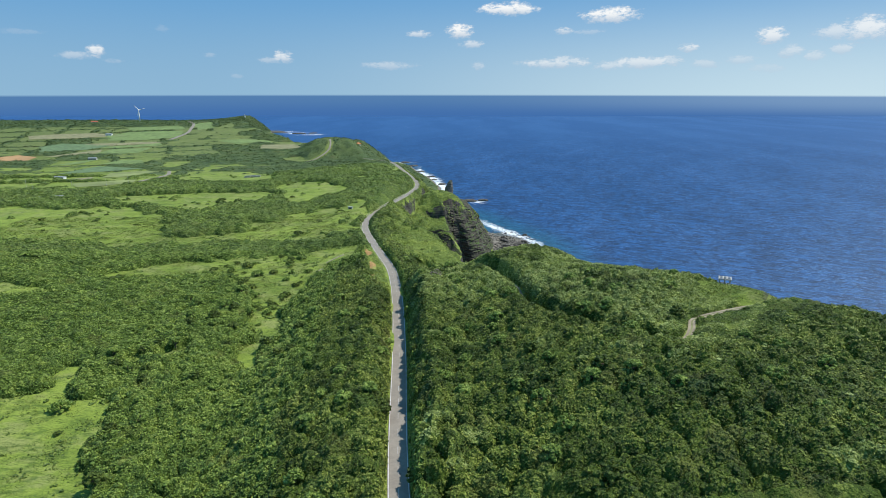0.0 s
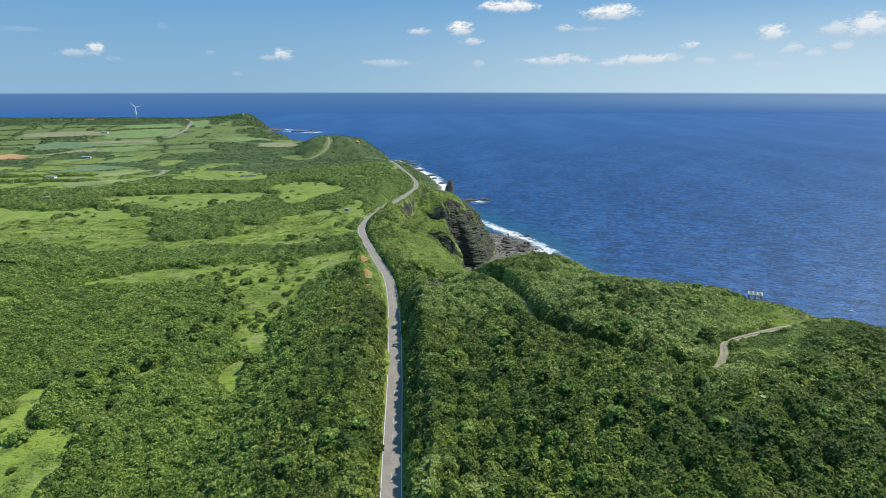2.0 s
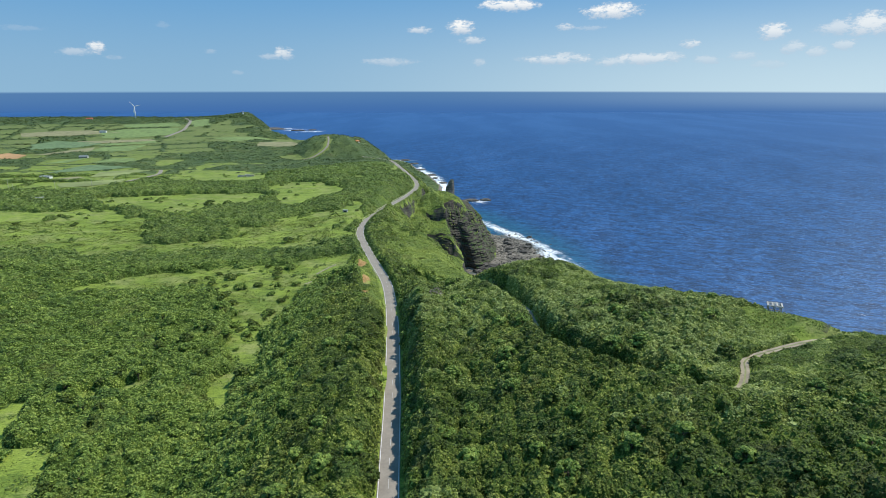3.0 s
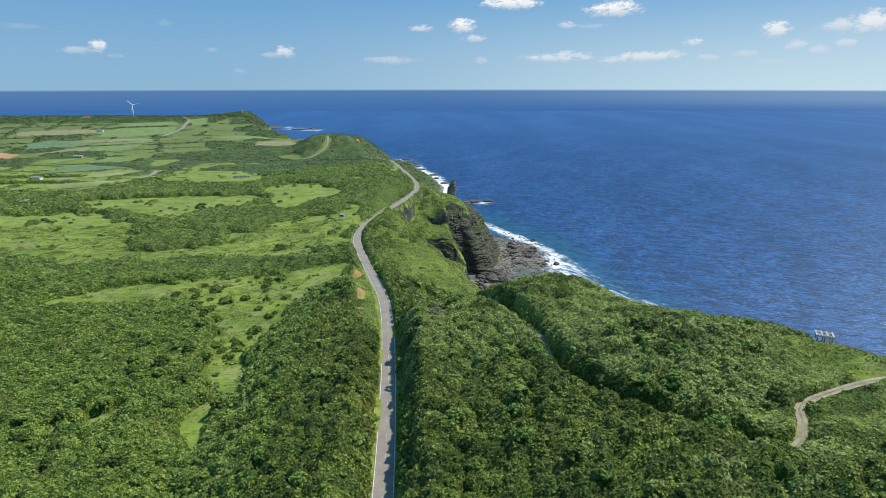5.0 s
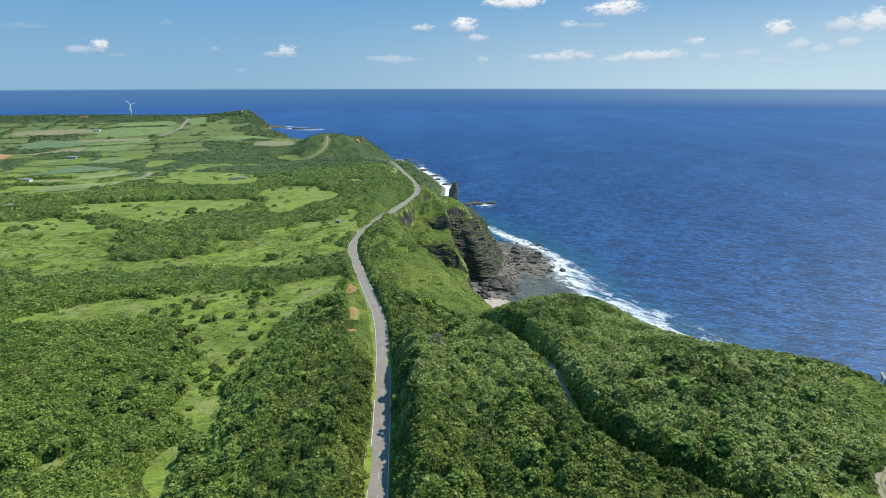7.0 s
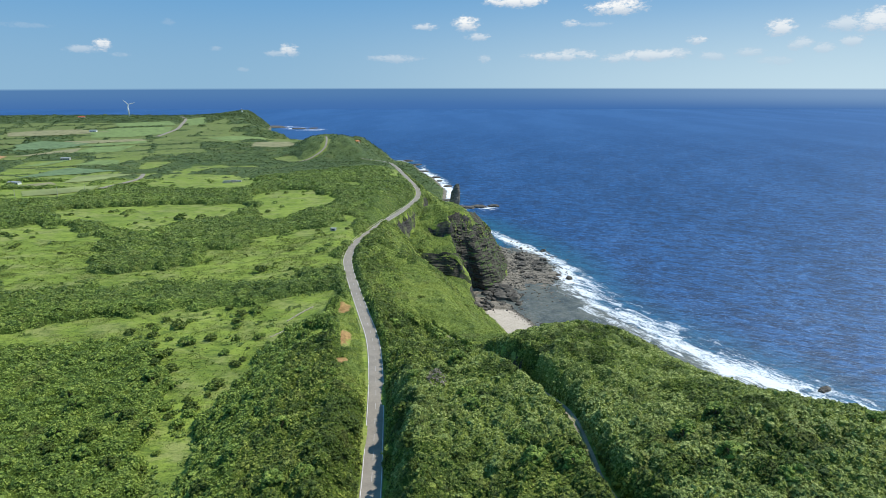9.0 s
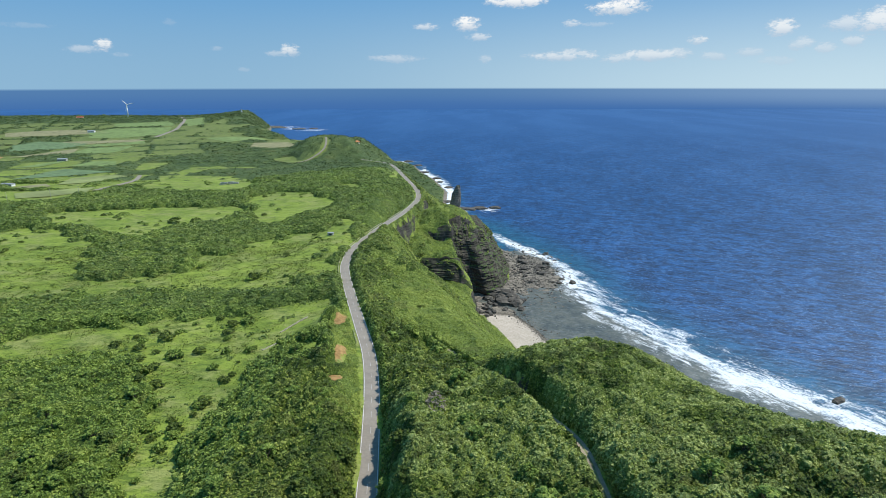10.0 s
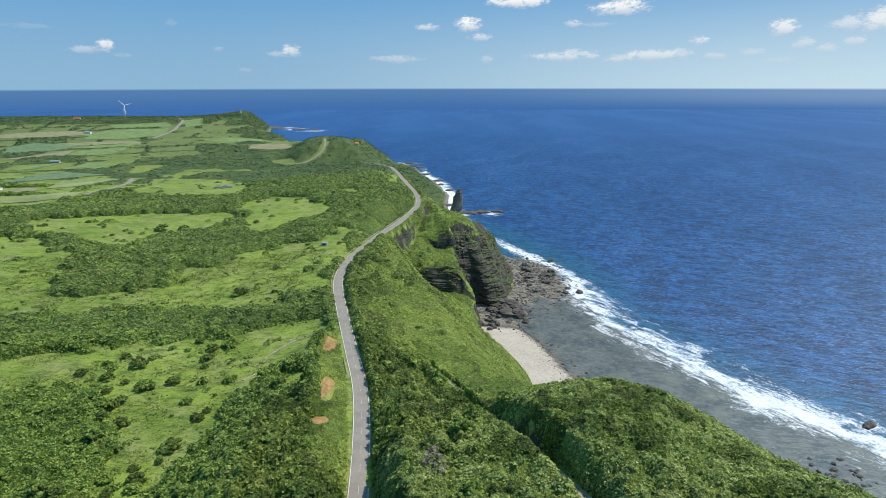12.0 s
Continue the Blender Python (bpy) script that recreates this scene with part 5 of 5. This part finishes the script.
def build_pergola(x, y):
    """The weathered lookout shelter on the near hill: posts, two long beams and gapped roof slabs."""
    ob = thing("shelter", x, y, "weathered concrete shelter with a broken slatted roof", "shelter", turn=-24, sink=0.1)
    w, d, h = 4.2, 3.8, 2.1
    for i in (-1, 0, 1):
        for j in (-1, 1):
            bm = bmesh.new()
            box(bm, i * w / 2 * 0.92, j * d / 2 * 0.9, h / 2, 0.3, 0.3, h, 0.03)
            part("post", bm, WOOD, ob)
    for j in (-1, 1):
        bm = bmesh.new()
        box(bm, 0, j * d / 2 * 0.9, h + 0.14, w + 0.8, 0.36, 0.28, 0.03)
        part("beam", bm, CONCRETE, ob)
    for i in (-1, -0.33, 0.33, 1):
        bm = bmesh.new()
        box(bm, i * (w / 2 + 0.05), 0, h + 0.42, 0.5, d + 0.5, 0.22, 0.03)
        part("end_slab", bm, CONCRETE, ob)
    for k in range(4):
        bm = bmesh.new()
        box(bm, draw.uniform(-0.3, 0.3), -d / 2 + 0.1 + k * 1.18, h + 0.46, w * draw.uniform(0.8, 1.05), 0.24, 0.14, 0.03, draw.uniform(-3, 3))
        part("roof_slat", bm, CONCRETE, ob)
    for k in range(2):
        bm = bmesh.new()
        box(bm, -1.0 + 2.0 * k, 0, 0.42, 1.6, 0.5, 0.14, 0.02)
        box(bm, -1.6 + 2.0 * k, 0, 0.2, 0.15, 0.4, 0.4)
        box(bm, -0.4 + 2.0 * k, 0, 0.2, 0.15, 0.4, 0.4)
        part("bench", bm, WOOD, ob)


build_pergola(114, 231)


def build_ruin(x, y):
    """Low roofless farm buildings and heaps in a pasture."""
    ob = thing("farm_ruin", x, y, "roofless grey farm ruin with rubble in a pasture", "ruin", turn=12, sink=0.2)
    for k, (px, py, w, d, h) in enumerate(((-7, 0, 8, 6, 2.8), (2, 2, 7, 5, 3.2), (9, -1, 6, 5, 2.6))):
        bm = bmesh.new()
        for sx, sy, lx, ly in ((0, -1, w, 0.4), (0, 1, w, 0.4), (-1, 0, 0.4, d), (1, 0, 0.4, d)):
            box(bm, px + sx * w / 2, py + sy * d / 2, h / 2, lx + 0.4, ly, h * draw.uniform(0.7, 1.1), 0.04)
        part("wall", bm, CONCRETE, ob)
        bm = bmesh.new()
        box(bm, px + 1, py, h * 0.75, w * 0.5, d * 0.8, 0.3, 0.05, 6)
        part("fallen_roof", bm, TIN, ob)
    for k in range(9):
        bm = stone((1.3, 1.0, 0.8), 60 + k, 1)
        bmesh.ops.translate(bm, vec=(draw.uniform(-13, 14), draw.uniform(-7, 6), 0.4), verts=bm.verts)
        part("rubble", bm, STONE, ob)


build_ruin(-303, 950)


def build_tank_hut(x, y):
    ob = thing("water_trough_hut", x, y, "small flat-roofed concrete hut in the meadow", "hut", turn=-14, sink=0.1)
    bm = bmesh.new()
    box(bm, 0, 0, 0.9, 4.2, 2.4, 1.8, 0.05)
    part("wall", bm, CONCRETE, ob)
    bm = bmesh.new()
    box(bm, 0, 0, 1.93, 4.8, 3.0, 0.26, 0.04)
    part("roof", bm, TIN, ob)
    # a dark panel on the solid wall; the unlit inside is painted
    bm = bmesh.new()
    box(bm, 0.2, -1.21, 0.85, 2.2, 0.1, 1.1)
    part("opening_panel", bm, DARK, ob)


build_tank_hut(-91, 580)


def beside(y0, y1, off, gap):
    """Points along the road between two distances ahead, off metres to its right."""
    k = (road_line[:, 1] >= y0) & (road_line[:, 1] <= y1)
    p = road_line[k]
    t = np.gradient(p[:, :2], axis=0)
    t /= np.linalg.norm(t, axis=1)[:, None]
    q = p.copy()
    q[:, :2] += off * np.stack([t[:, 1], -t[:, 0]], -1)
    return q[:: max(1, int(gap / 2))]


def build_rail(y0, y1, off, label, mat=PALE):
    p = beside(y0, y1, off, 4.0)
    ob = tagged(new("guard_rail"), label, "guard rail", "roadside guard rails")
    ob.matrix_world = pose(*p[0])
    o = Vector(p[0])
    for q in p:
        bm = bmesh.new()
        rod(bm, Vector(q) - o - Vector((0, 0, 0.4)), Vector(q) - o + Vector((0, 0, 0.8)), 0.07, 0.07, 6)
        part("post", bm, mat, ob)
    for h in (0.72, 0.42):
        bm = bmesh.new()
        for a, b in zip(p, p[1:]):
            a, b = Vector(a) - o + Vector((0, 0, h)), Vector(b) - o + Vector((0, 0, h))
            mid, way = (a + b) / 2, b - a
            g = bmesh.ops.create_cube(bm, size=1, matrix=Matrix.Translation(mid) @ way.to_track_quat("Y", "Z").to_matrix().to_4x4() @ Matrix.Diagonal((0.09, way.length * 1.01, 0.24, 1)))
        part("beam", bm, mat, ob)


build_rail(218, 250, -4.0, "pale yellow pipe guard rail in roadside grass")
build_rail(452, 640, -3.9, "pale guard rail round the outside of the bend")
build_rail(655, 700, -3.9, "short pale guard rail beside the road")
build_rail(372, 392, -3.9, "short pale guard rail in the grass verge")


def build_sign(x, y):
    ob = thing("road_sign", x, y, "small white roadside post at the track junction", "sign")
    bm = bmesh.new()
    rod(bm, (0, 0, -0.3), (0, 0, 2.4), 0.06, 0.06, 8)
    part("post", bm, WHITE, ob)
    bm = bmesh.new()
    box(bm, 0, -0.06, 2.2, 0.5, 0.04, 0.7, 0.01)
    part("board", bm, WHITE, ob)


build_sign(-27.2, 374)


def build_pole(x, y):
    ob = thing("power_pole", x, y, "grey concrete power pole with a crossarm", "power pole", "power poles")
    bm = bmesh.new()
    rod(bm, (0, 0, -0.5), (0, 0, 12), 0.22, 0.14, 8)
    part("pole", bm, CONCRETE, ob)
    bm = bmesh.new()
    box(bm, 0, 0, 11.2, 2.2, 0.14, 0.16)
    part("crossarm", bm, TIN, ob)


for x, y in ((-452, 800), (-480, 770), (-512, 742), (-560, 800), (-620, 830), (-438, 830)):
    build_pole(x, y)


def build_wall(points):
    """A low dry-stone wall across the meadow."""
    p = np.array(points, float)
    line, _ = smooth_line(np.concatenate([p, ground_height(p[:, 0], p[:, 1])[:, None]], 1), 0.7)
    line[:, 2] = ground_height(line[:, 0], line[:, 1])
    ob = tagged(new("stone_wall"), "low tumbled stone wall across the meadow", "wall")
    ob.matrix_world = pose(*line[0])
    for k, q in enumerate(line):
        bm = stone((0.7, 0.42, draw.uniform(0.25, 0.45)), 80 + k, 1, 0.9)
        s = part("stone", bm, STONE, ob)
        s.location = Vector(q) - Vector(line[0]) + Vector((draw.uniform(-0.2, 0.2), draw.uniform(-0.2, 0.2), 0.3))
        s.rotation_euler = (0, 0, draw.uniform(0, 3))


build_wall([(-81, 402), (-77, 410), (-72, 418)])
build_wall([(-84, 383), (-79, 389)])


def build_field(points, kind):
    """A plot draped on the ground, its rim following the slope."""
    p = np.array(points, float)
    rim = np.concatenate([a + (b - a) * np.linspace(0, 1, max(2, int(np.hypot(*(b - a)) / 9)), endpoint=False)[:, None] for a, b in zip(p, np.roll(p, -1, 0))])
    c = rim.mean(0)
    rows = [c + (rim - c) * s for s in (1.0, 0.8, 0.6, 0.4, 0.2, 0.02)]
    v = np.concatenate(rows)
    z = ground_height(v[:, 0], v[:, 1]) + 0.8
    n = len(rim)
    f = [(r * n + j, r * n + (j + 1) % n, (r + 1) * n + (j + 1) % n, (r + 1) * n + j) for r in range(len(rows) - 1) for j in range(n)]
    mat = {"hay": HAY, "cane": CANE, "soil": SOIL, "grass": MEADOW, "straw": STRAW}[kind]
    word = {"hay": "pale yellow hay field", "cane": "blue-green cane field", "soil": "ploughed orange-brown soil field", "grass": "light green pasture field", "straw": "yellow-green pasture field"}[kind]
    tagged(new("field", mesh_from("field", np.column_stack([v, z]), f, mat)), word + " between hedges", "field", kind="structure")


for outline, crop in FIELDS:
    build_field(outline, crop)


# ---- single trees and bushes ----
def build_tree(name, label, mat, height, radius, seed, clumps, category="tree", group="", low=0.45):
    r = np.random.default_rng(seed)
    ob = tagged(new(name), label, category, group)
    bm = bmesh.new()
    rod(bm, (0, 0, -0.5), (0.1, 0.05, height * 0.55), 0.05 * height, 0.03 * height, 7)
    for k in range(4):
        a = 1.6 * k + seed
        rod(bm, (0.1, 0.05, height * (0.3 + 0.06 * k)), (math.cos(a) * radius * 0.6, math.sin(a) * radius * 0.6, height * 0.68), 0.025 * height, 0.012 * height, 5)
    part("trunk", bm, BARK, ob)
    turn, rad = r.uniform(0, 2 * np.pi, clumps), np.sqrt(r.random(clumps))
    x, y = radius * rad * np.cos(turn), radius * rad * np.sin(turn)
    z = height * (low + (0.87 - low) * np.sqrt(1 - rad ** 2) * r.uniform(0.8, 1.1, clumps))
    crown = new("crown", leaf_lumps(np.stack([x, y, z], -1), radius * r.uniform(0.16, 0.30, clumps), 1, mat, "crown", r))
    crown.parent = ob
    p, n, s = tufts(np.stack([x, y, z], -1), radius * r.uniform(0.2, 0.32, clumps), 7, r)
    leaves = new("leaves", leaf_cards(p, n, r.uniform(0.2, 0.45, len(p)), mat, "leaves", r))
    leaves.parent = ob
    return ob


def set_down(ob, x, y, s, turn):
    ob.matrix_world = pose(x, y, float(ground_height(x, y)), 0, 0, turn) @ Matrix.Diagonal((s, s, s, 1))


pale_tree = build_tree("flowering_tree", "pale yellow-green tree crown standing out of the wood", PALELEAF, 7.5, 3.6, 1, 110)
set_down(pale_tree, -2, 154, 1.0, 0)
tall = [build_tree("broadleaf_tree", "broadleaf tree rising above the woodland canopy", LEAF, 7.0, 2.7, 20 + k, 40, group="woodland trees") for k in range(4)]
tall += [build_tree("broadleaf_tree", "dark broadleaf tree rising above the woodland canopy", DARKLEAF, 6.8, 2.6, 30 + k, 40, group="woodland trees") for k in range(2)]
shrub = [build_tree("bush", "round dark green bush in open grass", DARKLEAF, 2.1, 2.3, 50 + k, 30, "bush", "meadow bushes", 0.2) for k in range(4)]
shrub += [build_tree("bush", "light green leafy bush in open grass", LEAF, 1.9, 2.0, 60 + k, 30, "bush", "meadow bushes", 0.2) for k in range(3)]

spots = []
while len(spots) < 170:
    x, y = draw.uniform(-150, 110), draw.uniform(118, 400)
    if bool(grows(np.array([x]), np.array([y]))[0]) and canopy_size(np.array([x]), np.array([y]))[0] > 3.6 and all((x - a) ** 2 + (y - b) ** 2 > 45 for a, b in spots):
        spots.append((x, y))
for k, (x, y) in enumerate(spots):
    ob = tall[k] if k < len(tall) else copy_thing(tall[k % len(tall)], Matrix())
    set_down(ob, x, y, draw.uniform(0.75, 1.08), draw.uniform(0, 360))

known = [(-121, 488, 1.7), (-244, 654, 2.4), (-227, 656, 1.8), (-130, 362, 1.9), (-122, 378, 1.8), (-147, 207, 1.8), (-222, 504, 1.6), (-80, 579, 0.8), (-118, 352, 1.2), (-135, 398, 1.4)]
while len(known) < 62:
    u = draw.random()
    if len(known) < 34:
        x, y = -88 - 3 * draw.random() - 9 * u, 386 - 105 * u + draw.gauss(0, 5)
    else:
        x, y = draw.uniform(-165, -100), draw.uniform(318, 425)
    if bool(clear_of(np.array([x]), np.array([y]))[0]):
        known.append((x, y, draw.choice((0.4, 0.55, 0.7, 0.9, 1.15))))
while len(known) < 150:
    x, y = draw.uniform(-390, -50), draw.uniform(130, 830)
    if bool(clear_of(np.array([x]), np.array([y]))[0]) and away(x, y, ROAD)[0] > 9:
        known.append((x, y, draw.choice((0.35, 0.45, 0.6, 0.8, 1.1))))
for k, (x, y, s) in enumerate(known):
    ob = shrub[k] if k < len(shrub) else copy_thing(shrub[k % len(shrub)], Matrix())
    set_down(ob, x, y, s, draw.uniform(0, 360))

slope_bush = [build_tree("bush", "dark green wind-bent bush on the grassy sea slope", SHADE, 2.0, 2.4, 70 + k, 30, "bush", "slope bushes", 0.2) for k in range(3)]
ledge = []
while len(ledge) < 90:
    y = draw.uniform(395, 900)
    x = float(along(ROAD, y)) + 7 + 75 * draw.random() ** 1.6
    if bool(grows(np.array([x]), np.array([y]))[0]) and float(shore(np.array([x]), np.array([y]))[0]) > 18:
        ledge.append((x, y, draw.choice((0.5, 0.7, 0.9, 1.2))))
for k, (x, y, s) in enumerate(ledge):
    ob = slope_bush[k] if k < len(slope_bush) else copy_thing(slope_bush[k % len(slope_bush)], Matrix())
    set_down(ob, x, y, s, draw.uniform(0, 360))

# blades and tussocks over the open grass
tx, ty = rng.uniform(-400, -48, 420000), rng.uniform(110, 570, 420000)
ok = clear_of(tx, ty) & (away(tx, ty, ROAD)[0] > 5) & in_sight(tx, ty).astype(bool)
ok &= rough(tx, ty, 3.5, 41) + 0.6 * rough(tx, ty, 21, 42) + rng.normal(0, 0.5, len(tx)) > 0.0
tx, ty = tx[ok][:150000], ty[ok][:150000]
tp = np.stack([tx, ty, ground_height(tx, ty) + 0.12], -1)
ts = rng.uniform(0.14, 0.42, len(tx)) * np.interp(ty, [150, 350, 760], [0.8, 1.0, 1.8])
tn = np.array([0.0, 0.0, 1.0]) + rng.normal(0, 0.35, (len(tx), 3))
cx, cy = rng.uniform(92, 150, 16000), rng.uniform(196, 246, 16000)
ok = clear_of(cx, cy) & (away(cx, cy, TRACK_LINE)[0] > 1.6) & (np.hypot(cx - 114, cy - 231) > 3.2)
cx, cy = cx[ok], cy[ok]
tp = np.concatenate([tp, np.stack([cx, cy, ground_height(cx, cy) + 0.1], -1)])
tn = np.concatenate([tn, np.array([0.0, 0.0, 1.0]) + rng.normal(0, 0.4, (len(cx), 3))])
ts = np.concatenate([ts, rng.uniform(0.15, 0.4, len(cx))])
tagged(new("tussock_grass", leaf_cards(tp, tn, ts, TUSSOCK, "tussock_grass", rng)), "coarse green tussocks in the meadows", "grass", kind="stuff")

# shingle at the water's edge and broken rock on the reef
k = 7000
sy = rng.uniform(500, 675, k)
sx = np.interp(sy, [470, 545, 600, 660, 675], [106, 88, 75, 52, 36]) + rng.normal(4, 5, k)
rx, ry = rng.normal(92, 17, 1400), rng.normal(772, 45, 1400)
gx, gy = np.concatenate([sx, rx]), np.concatenate([sy, ry])
gr = np.concatenate([0.12 + 0.5 * rng.random(k) ** 3, rng.uniform(0.4, 1.5, 1400)])
gz = np.maximum(ground_height(gx, gy), -0.3) + 0.05
tagged(new("shingle", leaf_lumps(np.stack([gx, gy, gz], -1), gr, 1, SHINGLE, "shingle", rng)), "dark shingle and broken reef rock along the shore", "stones", kind="stuff")

# low scrub creeping into the meadows, thickest along their edges
mx, my = rng.uniform(-330, -52, 90000), rng.uniform(130, 500, 90000)
ok = clear_of(mx, my) & (away(mx, my, ROAD)[0] > 6)
near = np.zeros(len(mx))
for dx, dy in ((4, 0), (-4, 0), (0, 5), (0, -5), (8, 6), (-8, -6)):
    near += ~clear_of(mx + dx, my + dy)
ok &= rough(mx, my, 11, 43) + 0.9 * rough(mx, my, 4, 44) + 0.22 * near > 1.02
mx, my = mx[ok][:5200], my[ok][:5200]
mr = rng.uniform(0.3, 0.8, len(mx)) * np.interp(my, [150, 600], [0.8, 1.5])
mp = np.stack([mx, my, ground_height(mx, my) + 0.1 * mr], -1)
scrubby = tagged(new("meadow_scrub", leaf_lumps(mp, mr, 1, VALE, "meadow_scrub", rng)), "low dark scrub and weeds in the meadows", "scrub", kind="stuff")
mp, mn, ms = tufts(mp, mr * 1.05, 9, rng)
weeds = tagged(new("weeds", leaf_cards(mp, mn, ms * rng.uniform(0.25, 0.5, len(ms)), LEAF, "weeds", rng)), kind="stuff")
weeds.parent = scrubby
